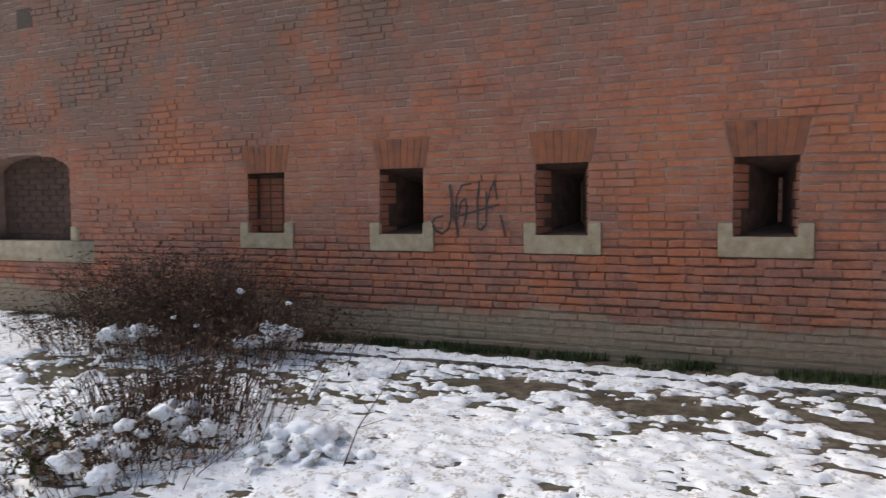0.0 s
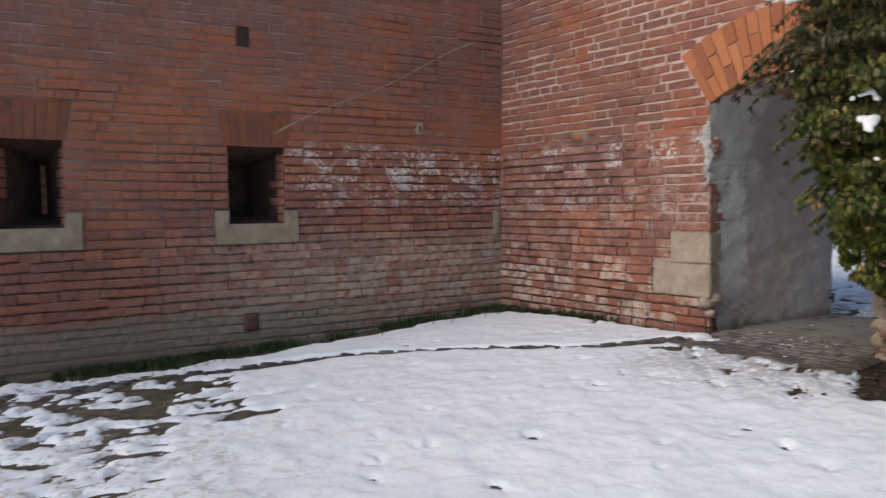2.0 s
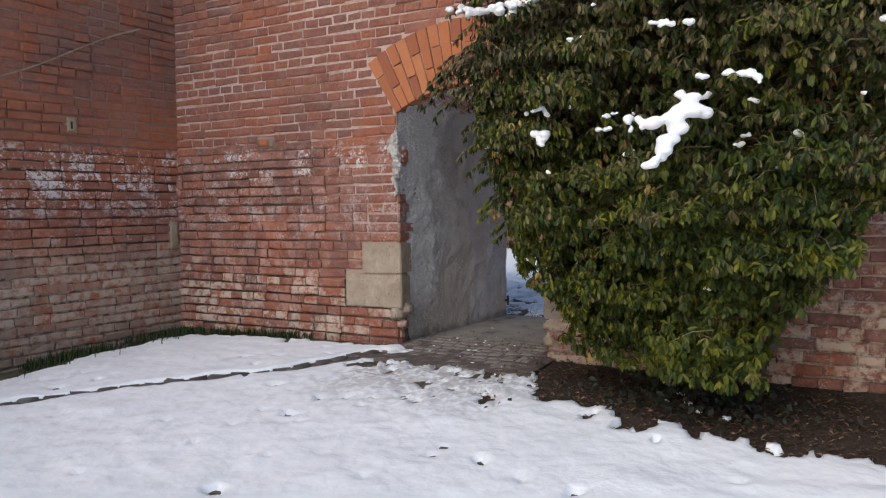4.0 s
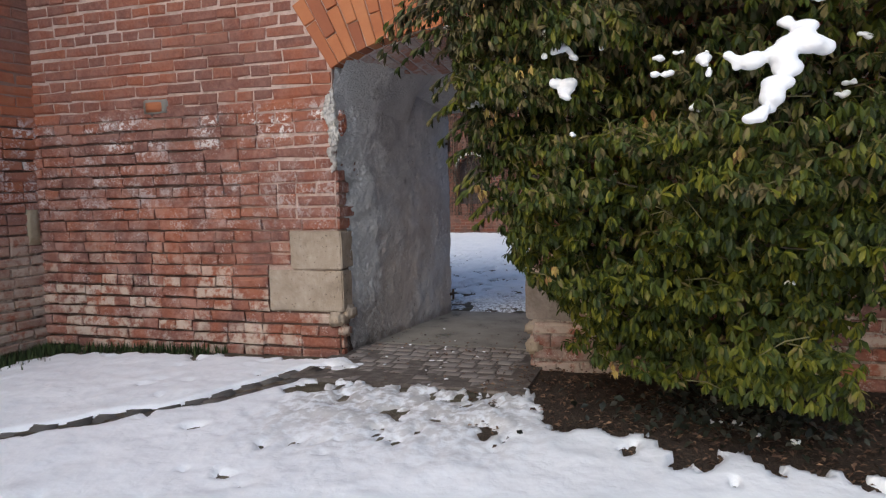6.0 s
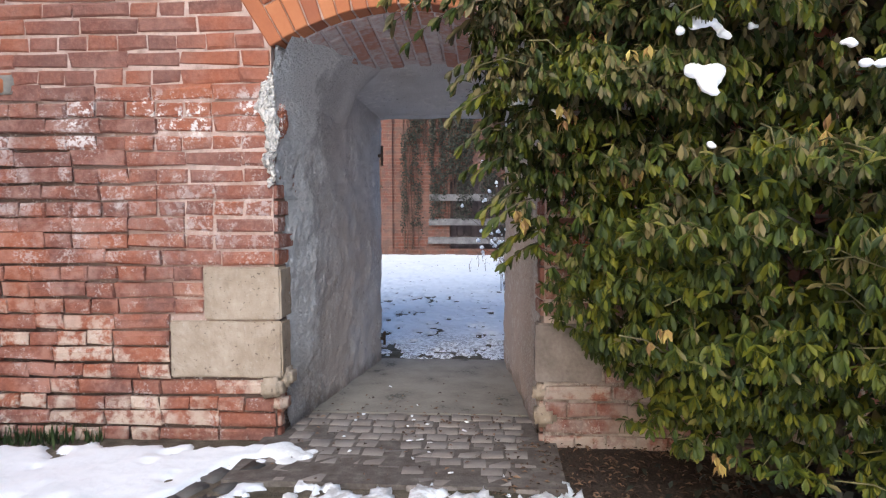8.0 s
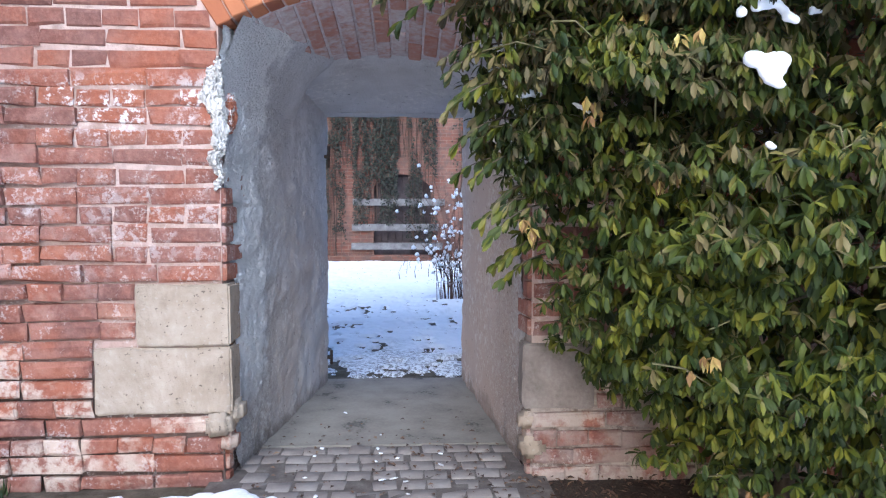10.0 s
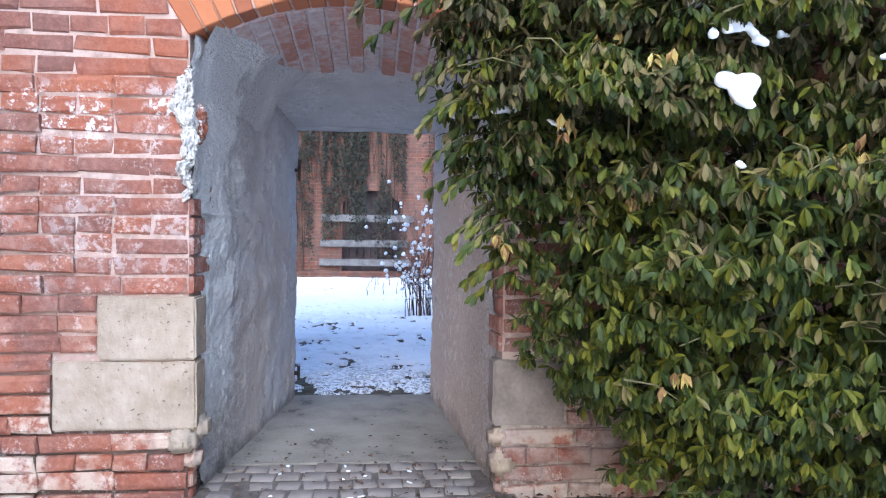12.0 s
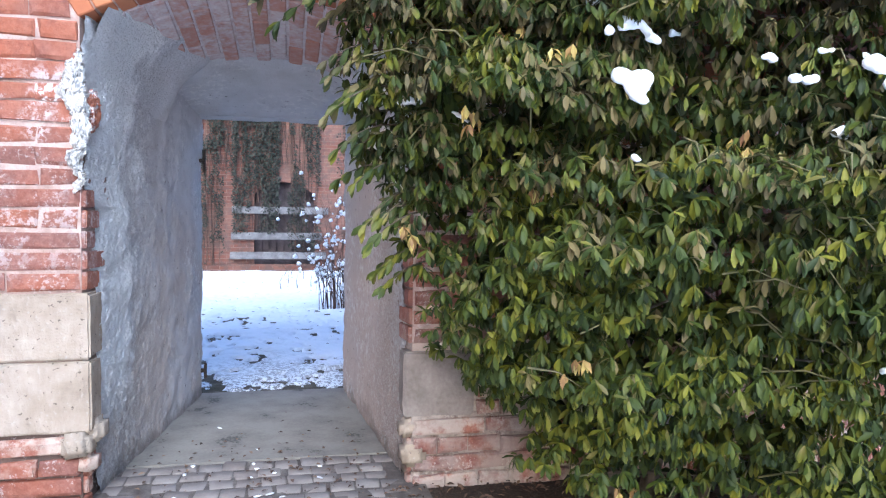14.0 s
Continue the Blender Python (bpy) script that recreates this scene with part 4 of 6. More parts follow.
def loop_blocked(z):
    out = []
    for c, off, is_open in LOOPS:
        if 0.79 < z < 1.11:
            out.append((-c - 0.405, -c + 0.405))
        elif z < O_TOP and z > 0.79:
            out.append((-c - OW / 2, -c + OW / 2))
        elif O_TOP < z < O_TOP + 0.36:
            w = OW / 2 + 0.026 + (z - O_TOP) * 0.2
            out.append((-c - w, -c + w))
    if WIN_B - 0.32 < z < WIN_B:
        out.append((-WIN1 - 0.4, -WIN0 + 0.46))
    elif WIN_B <= z < 1.06:
        out.append((-WIN1 - 0.2, -WIN0 + 0.17))
    elif z < 2.12 and z >= WIN_B:
        w = (WIN1 - WIN0) / 2
        if z > WIN_S:
            w = w * math.sqrt(max(0.0, 1 - ((z - WIN_S) / 0.27) ** 2))
        out.append((-(WIN0 + WIN1) / 2 - w, -(WIN0 + WIN1) / 2 + w))
    for s, z0, z1, w in HOLES:
        if z0 < z < z1:
            out.append((-s - w / 2, -s + w / 2))
    return out


HOLES = ((3.03, 2.68, 2.85, 0.10), (14.8, 3.98, 4.24, 0.3))


def loop_proud(x, z):
    deep = float(smooth(1.05, 0.75, z)) * float(smooth(-0.05, 0.25, z)) + float(smooth(-3.2, -2.0, x)) * float(smooth(1.8, 1.6, z))
    lost = float(smooth(0.52, 0.64, fbm(np.array(x * 0.9 + 50), np.array(z * 1.9 + 3), 3)))
    return -0.003 + 0.018 * min(max(deep, 0.8 * lost), 1.0)


rects = lay_courses(-17.0, 0.02, -0.4, 4.75, loop_blocked, O_TOP, 9)
build_bricks(wall_loop, rects, loop_proud, BRICK_A, lambda x, z: -6.3 < x < -1.4 and -0.1 < z < 0.79, 6)
# near-black plates stand in for the shade inside the putlog holes
for s, z0, z1, w in HOLES:
    part("putlog_hole", box(-s - w / 2 - 0.01, -0.002, z0 - 0.01, -s + w / 2 + 0.01, FACE + 0.0005, z1 + 0.01), IRON_AND_SHADE, wall_loop, "dark plate painted as the shade of a putlog hole")

for c, off, is_open in LOOPS:
    x = -c
    # splayed lining that narrows to a slit, the shade of its depth painted in
    deep = 0.86 if is_open else (0.84 if c < 10 else 0.22)
    sw, sx = (0.020, x + off) if is_open else ((0.12, x) if c < 10 else (0.262, x))
    zt, zb = O_TOP, O_BOT
    bt, bb = (1.56, 1.10) if c < 10 else (zt - 0.01, zb + 0.01)
    bm = bmesh.new()
    fr = [bm.verts.new(p) for p in ((x - OW / 2 + 0.002, 0.012, zb), (x + OW / 2 - 0.002, 0.012, zb), (x + OW / 2 - 0.002, 0.012, zt + 0.008), (x - OW / 2 + 0.002, 0.012, zt + 0.008))]
    bk = [bm.verts.new(p) for p in ((sx - sw, deep, bb), (sx + sw, deep, bb), (sx + sw, deep, bt), (sx - sw, deep, bt))]
    for i in range(4):
        j = (i + 1) % 4
        bm.faces.new((fr[i], fr[j], bk[j], bk[i]))
    if not is_open:
        bm.faces.new(bk)
    else:
        out = [bm.verts.new(p) for p in ((sx - sw, THICK + 0.004, bb), (sx + sw, THICK + 0.004, bb), (sx + sw, THICK + 0.004, bt), (sx - sw, THICK + 0.004, bt))]
        rim = [bm.verts.new(p) for p in ((x - OW / 2, THICK + 0.004, WIN_B), (x + OW / 2, THICK + 0.004, WIN_B), (x + OW / 2, THICK + 0.004, zt + 0.02), (x - OW / 2, THICK + 0.004, zt + 0.02))]
        for i in range(4):
            j = (i + 1) % 4
            bm.faces.new((bk[i], bk[j], out[j], out[i]))
            bm.faces.new((out[i], out[j], rim[j], rim[i]))
    bmesh.ops.recalc_face_normals(bm, faces=bm.faces)
    bmesh.ops.reverse_faces(bm, faces=bm.faces)
    hole = part("loophole", bm, LINING_SHADE, wall_loop, "deep splayed loophole" if is_open else "blocked loophole")
    # U-shaped stone sill
    z0, z1, arm = 0.792, 1.112, 0.405
    pts = [(x - arm, z0), (x + arm, z0), (x + arm, z1), (x + OW / 2 - 0.004, z1), (x + OW / 2 - 0.004, O_BOT), (x - OW / 2 + 0.004, O_BOT), (x - OW / 2 + 0.004, z1), (x - arm, z1)]
    bm = prism(pts, -0.022, 0.16, 'y')
    bmesh.ops.bevel(bm, geom=list(bm.edges), offset=0.008, segments=2, affect='EDGES')
    for v in bm.verts:
        v.co += noise.noise_vector(v.co * 6 + Vector((c, 0, 0))) * 0.006
    part("sill", bm, SILL, hole, "weathered U-shaped stone sill" if c < 10 else "pale new concrete sill")
    # flat arch of upright bricks
    n = 8
    for i in range(n):
        b0, b1 = x - OW / 2 - 0.02 + (OW + 0.04) * i / n, x - OW / 2 - 0.02 + (OW + 0.04) * (i + 1) / n
        t0, t1 = x + (b0 - x) * 1.22, x + (b1 - x) * 1.22
        bm = prism([(b0 + 0.002, O_TOP + 0.003), (b1 - 0.002, O_TOP + 0.003), (t1 - 0.002, O_TOP + 0.338 + ret.gauss(0, 0.003)), (t0 + 0.002, O_TOP + 0.338)], 0.003 + ret.gauss(0, 0.001), 0.05, 'y')
        bmesh.ops.bevel(bm, geom=list(bm.edges), offset=0.003, segments=1, affect='EDGES')
        part("lintel_brick", bm, LINTEL, hole)
    # bricks of the splayed cheeks, the deeper ones in the painted shade colour
    rows = int((zt - zb) / COURSE)
    for side in (-1, 1):
        a, b = Vector((x + side * (OW / 2 - 0.002), 0.02)), Vector((sx + side * sw, deep))
        dvec = (b - a)
        length = min(dvec.length, 0.6)
        ang = math.degrees(math.atan2(dvec.y, dvec.x))
        for k in range(rows):
            z = zb + (k + 0.5) * COURSE
            u = 0.0
            while u < length - 0.05:
                w = min(ret.choice((0.145, 0.29)), length - u)
                m = a + dvec.normalized() * (u + w / 2)
                bm = box(-w / 2 + 0.005, -0.008, -0.037, w / 2 - 0.005, 0.008, 0.037, 0.004)
                bm.transform(pose(m.x, m.y, z, 0, 0, ang))
                part("cheek_brick", bm, LINING_SHADE if u > 0.1 else BRICK_A, hole)
                u += w
    if not is_open and c > 10:
        for k in range(rows):
            for i in range(3):
                w = OW / 3
                part("blocking_brick", box(x - OW / 2 + i * w + 0.012, deep - 0.012, zb + k * COURSE + 0.012, x - OW / 2 + (i + 1) * w - 0.004, deep + 0.01, zb + (k + 1) * COURSE, 0.004), LINTEL, hole)

# blocked arched window further along the wall, its recess's shade painted into the bricks
wm = (WIN0 + WIN1) / 2
pts = [(-wm + (WIN1 - WIN0) / 2 * math.cos(a), WIN_S + 0.26 * math.sin(a)) for a in np.linspace(0, math.pi, 17)]
bm = bmesh.new()
for y in (FACE + 0.004, 0.34):
    lo, hi = [bm.verts.new((p[0], y, p[1])) for p in pts], [bm.verts.new((p[0], y, 2.125)) for p in pts]
    for i in range(16):
        bm.faces.new((lo[i], lo[i + 1], hi[i + 1], hi[i]))
    if y < 0.1:
        first = lo
    else:
        for i in range(16):
            bm.faces.new((first[i], first[i + 1], lo[i + 1], lo[i]))
bmesh.ops.recalc_face_normals(bm, faces=bm.faces)
head = part("blocked_window", bm, MORTAR_A, wall_loop, "blocked arched window")
part("blocking", box(-WIN1, 0.33, WIN_B, -WIN0, 0.5, 2.12), LINING_SHADE, wall_loop)
for k in range(15):
    z = WIN_B + k * COURSE
    u = -WIN1 + (0.15 if k % 2 else 0)
    while u < -WIN0 - 0.1:
        part("blocking_brick", box(u + 0.005, 0.318, z + 0.005, u + 0.29, 0.34, z + COURSE - 0.006, 0.005), LINING_SHADE, head)
        u += 0.302
for x0, x1, z0, z1 in ((-WIN1 - 0.4, -WIN0 + 0.455, 0.53, WIN_B), (-WIN0 + 0.006, -WIN0 + 0.165, WIN_B + 0.006, 1.055)):
    part("window_sill", rough_box(x0, -0.02, z0, x1, 0.3, z1, 2, 0.006, x0), SILL, head, "heavy stone window sill")

# smear of mortar that runs up the wall as a thin diagonal seam
seam = []
for i in range(30):
    t = i / 29
    s, z = 2.75 - 2.35 * t, 1.86 + 1.12 * t + 0.025 * math.sin(t * 9)
    w = 0.006 + 0.014 * abs(noise.noise((t * 12, 0, 0)))
    pr = loop_proud(-s, z) + 0.009
    seam += [(-s, -pr, z - w), (-s, -pr, z + w)]
part("mortar_seam", quads_mesh("mortar_seam", seam, [(2 * i, 2 * i + 2, 2 * i + 3, 2 * i + 1) for i in range(29)], SILL), None, wall_loop, "thin grey mortar seam")
# small repairs in the walls
for s0, s1, z0, z1, mt, lb in ((0.03, 0.14, 0.78, 1.08, SILL, "grey cement patch"), (2.955, 3.10, -0.06, 0.12, PATCH, "dark red patch brick"), (1.06, 1.17, 1.90, 2.06, SILL, "grey mortar patch")):
    part("patch", rough_box(-s1, -0.020 if z1 < 1.5 else -0.012, z0, -s0, 0.03, z1, 2, 0.005, s0 * 9, 0.008), mt, wall_loop, lb)
# solid dark plug in place of a shaded hole
part("drill_hole", rough_box(-1.135, -0.0155, 1.94, -1.10, 0.0, 2.02, 1, 0.004, 3, 0.008), IRON_AND_SHADE, wall_loop, "dark plug painted as a hole's shade in the mortar patch")
part("patch", rough_box(-1.60, -0.012, 1.775, -1.38, 0.02, 1.89, 3, 0.010, 2, 0.01), CONCRETE, wall_gate, "grey mortar smear")
part("patch_brick", rough_box(-1.565, -0.022, 1.795, -1.425, 0.02, 1.868, 2, 0.003, 5, 0.006), VOUSSOIR, wall_gate, "bright orange patch brick")

# sprayed scrawl beside a loophole
STROKES = (((8.09, 1.19), (8.19, 1.17), (8.23, 1.11), (8.19, 1.03), (8.11, 0.99), (8.04, 1.04), (8.0, 1.16), (7.99, 1.33), (8.02, 1.53)), ((8.01, 1.54), (7.97, 1.25), (7.92, 0.96)),
           ((7.92, 0.96), (7.94, 1.2), (7.93, 1.4), (7.87, 1.52), (7.75, 1.54)), ((7.91, 1.2), (7.88, 1.33), (7.83, 1.38), (7.81, 1.28), (7.84, 1.11), (7.86, 1.07)), ((7.9, 1.19), (7.67, 1.25), (7.43, 1.31)),
           ((7.66, 1.57), (7.69, 1.33), (7.69, 1.06), (7.65, 1.03), (7.59, 1.1), (7.58, 1.45)), ((7.58, 1.3), (7.54, 1.45), (7.49, 1.57), (7.46, 1.36)), ((7.43, 1.2), (7.4, 1.09), (7.37, 0.96)))
scrawl = tagged(new("scrawl"), "black sprayed scrawl on the brick wall", "graffiti")
scrawl.matrix_world = WALL_A
for st in STROKES:
    v = []
    pts = []
    for (a0, b0), (a1, b1) in zip(st[:-1], st[1:]):
        pts += [(a0 + (a1 - a0) * t / 6, b0 + (b1 - b0) * t / 6) for t in range(6)]
    pts.append(st[-1])
    for i, (s, z) in enumerate(pts):
        p0, p1 = pts[max(i - 1, 0)], pts[min(i + 1, len(pts) - 1)]
        dx, dz = p1[0] - p0[0], p1[1] - p0[1]
        l = math.hypot(dx, dz) + 1e-6
        w = 0.011
        px, pz = -dz / l * w, dx / l * w
        pr = loop_proud(-s, z) + 0.009
        v += [(-s - px, -pr, z + pz), (-s + px, -pr, z - pz)]
    part("stroke", quads_mesh("stroke", v, [(2 * i, 2 * i + 1, 2 * i + 3, 2 * i + 2) for i in range(len(pts) - 1)], PAINT), None, scrawl)
# ---- plants: shared pieces ----
def leaf_shape(length, width, fold=0.25, droop=0.25):
    """Corners of a leaf along +x, face up: three cross-sections of three points."""
    out = []
    for t, w in ((0.0, 0.10), (0.5, 1.0), (1.0, 0.06)):
        for s in (-1, 0, 1):
            out.append((t * length, s * w * width / 2, abs(s) * w * fold * width / 2 - droop * length * t * t))
    return np.array(out)


LEAF_QUADS = np.array([(i * 3 + j, i * 3 + j + 1, i * 3 + j + 4, i * 3 + j + 3) for i in range(2) for j in range(2)])


def turns(direction, up):
    """Rotation arrays whose first axis is direction and third close to up."""
    d = direction / (np.linalg.norm(direction, axis=1, keepdims=True) + 1e-9)
    s = np.cross(up, d)
    s = s / (np.linalg.norm(s, axis=1, keepdims=True) + 1e-9)
    return np.stack([d, s, np.cross(d, s)], -1)


def many(shape, quads, at, rot, size):
    """Copies of a shape as one set of verts and quads."""
    v = np.einsum("nij,kj->nki", rot, shape) * size[:, None, None] + at[:, None, :]
    q = quads[None] + (np.arange(len(at)) * len(shape))[:, None, None]
    return v.reshape(-1, 3), q.reshape(-1, 4)


def blob(at, size, seed, mat, name, parent, sub=3, amp=0.35):
    """A soft heap of snow, flat below."""
    bm = bmesh.new()
    bmesh.ops.create_icosphere(bm, subdivisions=sub, radius=1)
    for v in bm.verts:
        k = 1 + amp * noise.fractal(v.co * 1.3 + Vector((seed * 7.7, 0, 0)), 1.0, 2.0, 3) + 0.1 * noise.noise(v.co * 6 + Vector((0, seed, 0)))
        c = v.co * k
        if c.z < -0.25:
            c.z = -0.25 + (c.z + 0.25) * 0.55
        v.co = Vector((c.x * size[0], c.y * size[1], c.z * size[2])) + Vector(at)
    for f in bm.faces:
        f.smooth = True
    return part(name, bm, mat, parent)


# ---- the laurel bush at the gate ----
LEFT_Z = np.array([0.1, 0.2, 0.28, 0.34, 0.40, 0.47, 0.6, 0.7, 0.8, 1.0, 1.2, 1.6, 2.0, 2.4, 2.8, 3.3, 4.2])
LEFT_X = np.array([2.15, 1.95, 1.68, 1.66, 1.85, 1.70, 1.54, 1.44, 1.36, 1.28, 1.22, 1.10, 1.06, 1.0, 0.98, 1.05, 1.5])


def tier(x, z):
    """Height within a drooping tier of sprays: 0 at its lip, 1 at its top."""
    t = (z + 0.16 * (vnoise(x * 1.7 + 5, z * 1.3) - 0.5) + 0.07 * (vnoise(x * 5.0, z * 2.0 + 3) - 0.5)) * 4.4
    return t - np.floor(t)


def bush_front(x, z):
    # from the wall at its gate end it swells out to the front
    u = np.clip((x - np.interp(z, LEFT_Z, LEFT_X)) / 1.05, 0, 1)
    k = np.sqrt(1 - (1 - u) ** 2) * np.sqrt(np.maximum(0.0, 1 - (np.maximum(x - 2.45, 0) / 2.3) ** 2))
    prof = 0.72 + 0.28 * smooth(0.1, 0.9, z) - 0.35 * smooth(2.3, 3.9, z)
    lump = 0.36 * (fbm(x * 2.1 + 3, z * 2.6, 3) - 0.5) + 0.36 * (vnoise(x * 3.1 + 7, z * 5.4 + 4) - 0.5) + 0.12 * (vnoise(x * 8, z * 11) - 0.5) + 0.24 * (tier(x, z) - 0.45)
    return -0.32 - (0.93 + 0.24 * smooth(1.9, 2.6, x)) * k * prof + lump * np.minimum(1, 0.35 + 1.4 * u)


bush = tagged(new("laurel_bush"), "dense evergreen laurel bush with drooping leaves and some snow", "bush")
bush.matrix_world = pose(2.4, -0.45, -0.12)
BASE = np.array((2.4, -0.45, -0.12))
br = np.random.default_rng(21)


def rosettes(n, d0, d1, gap, x_hi=4.6, z_lo=0.12, z_hi=4.1):
    x, z = br.uniform(0.6, x_hi, n * 3), br.uniform(z_lo, z_hi, n * 3)
    left = np.interp(z, LEFT_Z, LEFT_X) + 0.16 * (fbm(z * 3 + 1, z * 0 + 2, 3) - 0.5)
    left = left + 0.5 * max(d0, 0.0)
    right = 3.12 + 0.3 * smooth(0.3, 0.9, z) + 1.3 * smooth(1.0, 2.0, z) + 0.3 * (vnoise(z * 3, z * 0) - 0.5)
    low = 0.26 - 0.06 * smooth(1.8, 2.4, x) + 0.22 * (vnoise(x * 4, x * 0 + 8) - 0.5)
    # uneven gaps that show the dark inside
    gaps = fbm(x * 2.9 + 11, z * 3.7 + 6, 3)
    gaps = gaps - 0.24 * smooth(0.62, 0.92, tier(x, z)) * (d1 < 0.1)
    ok = (x > left) & (x < right) & (z > low) & ((gaps > gap) | (br.random(n * 3) < 0.16))
    x, z = x[ok][:n], z[ok][:n]
    y = bush_front(x, z) + br.uniform(d0, d1, len(x))
    y = np.minimum(y, -0.06)
    return np.stack([x, y, z], -1)


def clad(points, lo, hi, size0, size1):
    """Leaves round each point: places, directions, ups and sizes."""
    at, di, up, sz = [], [], [], []
    for p in points:
        n = br.integers(lo, hi)
        lean = np.array([-0.55 if p[0] < 1.9 else (p[0] - 2.6) * 0.3, -0.85, 0.25]) + br.normal(0, 0.35, 3)
        lean /= np.linalg.norm(lean)
        a = np.cross(lean, (0, 0, 1.0))
        a /= np.linalg.norm(a)
        b = np.cross(lean, a)
        w0 = br.uniform(0, 6.28)
        hang = br.uniform(-1.3, -0.3)
        for k in range(n):
            w = w0 + k * 2.4
            ra = math.cos(w) * a + math.sin(w) * b
            d = lean * br.uniform(0.1, 0.45) + ra * br.uniform(0.45, 0.8) + np.array((0, 0, hang + br.normal(0, 0.25)))
            at.append(p + lean * br.uniform(-0.01, 0.03))
            di.append(d)
            up.append(lean * 0.6 + ra * 0.55 + np.array((0, 0, 0.5)) + br.normal(0, 0.2, 3))
            sz.append(br.uniform(size0, size1))
    return np.array(at), np.array(di), np.array(up), np.array(sz)


pts = np.concatenate([rosettes(7000, -0.06, 0.06, 0.455), rosettes(3800, 0.14, 0.34, 0.30), rosettes(700, -0.05, 0.10, 0.25, 1.85, 0.75, 2.4)])
at, di, up, sz = clad(pts, 7, 11, 0.034, 0.058)
rot = turns(di, up)
def broad_leaf(width, fold, droop):
    """A blunt laurel leaf along +x, widest past its middle."""
    out = []
    for t, w in ((0.0, 0.10), (0.34, 0.74), (0.72, 1.0), (1.0, 0.26)):
        for s in (-1, 0, 1):
            out.append((t, s * w * width / 2, abs(s) * w * fold * width / 2 - droop * t * t))
    return np.array(out)


BROAD_QUADS = np.array([(i * 3 + j, i * 3 + j + 1, i * 3 + j + 4, i * 3 + j + 3) for i in range(3) for j in range(2)])
UNIT_LEAF = broad_leaf(0.37, 0.35, 0.30)
near = np.where((at[:, 0] < 1.75) & (at[:, 2] > 0.6) & (at[:, 2] < 2.2) & (at[:, 1] < -0.75))[0]
near = near[:: max(1, len(near) // 270)][:280]
rest = np.setdiff1d(np.arange(len(at)), near)
v, q = many(UNIT_LEAF, BROAD_QUADS, at[rest] - BASE, rot[rest], sz[rest])
part("foliage", quads_mesh("foliage", v, q, LEAF, True), None, bush, "dense dark green and olive leaves", "stuff")
deep = np.concatenate([rosettes(5000, 0.32, 0.58, 0.0), rosettes(4500, 0.55, 0.95, 0.0)])
a3, d3, u3, s3 = clad(deep, 4, 7, 0.05, 0.085)
v, q = many(leaf_shape(1.0, 0.5), LEAF_QUADS, a3 - BASE, turns(d3, u3), s3)
part("inner_foliage", quads_mesh("inner_foliage", v, q, LEAF, True), None, bush, "shaded inner leaves", "stuff")
leaf_meshes = [quads_mesh("leaf", broad_leaf(0.29 + 0.03 * k, 0.2 + 0.1 * k, 0.12 + 0.08 * k), BROAD_QUADS, LEAF, True) for k in range(4)]
for i in near:
    ob = new("leaf", leaf_meshes[i % 4])
    ob.parent = bush
    ob.matrix_basis = Matrix.Translation(Vector(at[i] - BASE)) @ Matrix(rot[i].tolist()).to_4x4() @ Matrix.Scale(float(sz[i]), 4)

# twigs that reach out over the gate, with leaves along them
twigs, tat, tdi, tup, tsz = [], [], [], [], []
for k in range(46):
    z = br.uniform(0.9, 2.75) if k > 15 else br.uniform(1.98, 2.3)
    x = float(np.interp(z, LEFT_Z, LEFT_X)) + 0.05
    y = float(bush_front(np.array(x), np.array(z))) + 0.05 if k > 15 else -0.66 + br.normal(0, 0.06)
    reach = br.uniform(0.06, 0.22) if k > 15 else br.uniform(0.15, 0.42)
    p = np.array((x + 0.1, y, z))
    line = []
    d = np.array((-1.0, br.normal(-0.15, 0.25), br.uniform(-0.05, 0.35)))
    for i in range(7):
        line.append(p.copy())
        p = p + d / np.linalg.norm(d) * (reach + 0.1) / 6
        d = d + np.array((0, 0, -0.20))
    twigs.append((np.array(line) - BASE, np.linspace(0.004, 0.0015, 7), 4))
    for i in range(2, 7):
        for m in range(5 if i < 6 else 8):
            w = br.uniform(0, 6.28)
            tat.append(line[i])
            tdi.append(np.array((-0.5, math.cos(w) * 0.6, math.sin(w) * 0.4 - 0.7)))
            tup.append(np.array((-0.2, -0.8, 0.6)) + br.normal(0, 0.3, 3))
            tsz.append(br.uniform(0.042, 0.072))
v, q = many(UNIT_LEAF, BROAD_QUADS, np.array(tat) - BASE, turns(np.array(tdi), np.array(tup)), np.array(tsz))
part("spray", quads_mesh("spray", v, q, LEAF, True), None, bush, "loose leafy sprays over the gate", "stuff")
part("twig_mass", joined_tubes("twig_mass", twigs, BARK), None, bush, "thin bare twigs", "stuff")
# stems and limbs
for k, (bx, by) in enumerate(((2.25, -0.30), (2.55, -0.42), (2.9, -0.33), (2.42, -0.22))):
    x, y, p = bx, by, []
    for i in range(9):
        p.append((x - BASE[0], y - BASE[1], -0.2 + i * 0.36 - BASE[2]))
        x += br.normal((-0.05, 0.02, 0.12, -0.01)[k], 0.05)
        y += br.normal(-0.03, 0.03)
    part("stem", joined_tubes("stem", [(np.array(p), np.linspace(0.042, 0.012, 9), 7)], BARK), None, bush)
# thin shoots that carry the rosettes
shoots = []
for k in range(0, 6000, 11):
    p = pts[k % len(pts)]
    back = p + np.array((br.normal(0, 0.09), br.uniform(0.05, 0.2), br.normal(0.02, 0.06)))
    shoots.append((np.array([back, (p + back) / 2 + np.array((0, -0.02, 0.025)), p]) - BASE, [0.0035, 0.003, 0.002], 4))
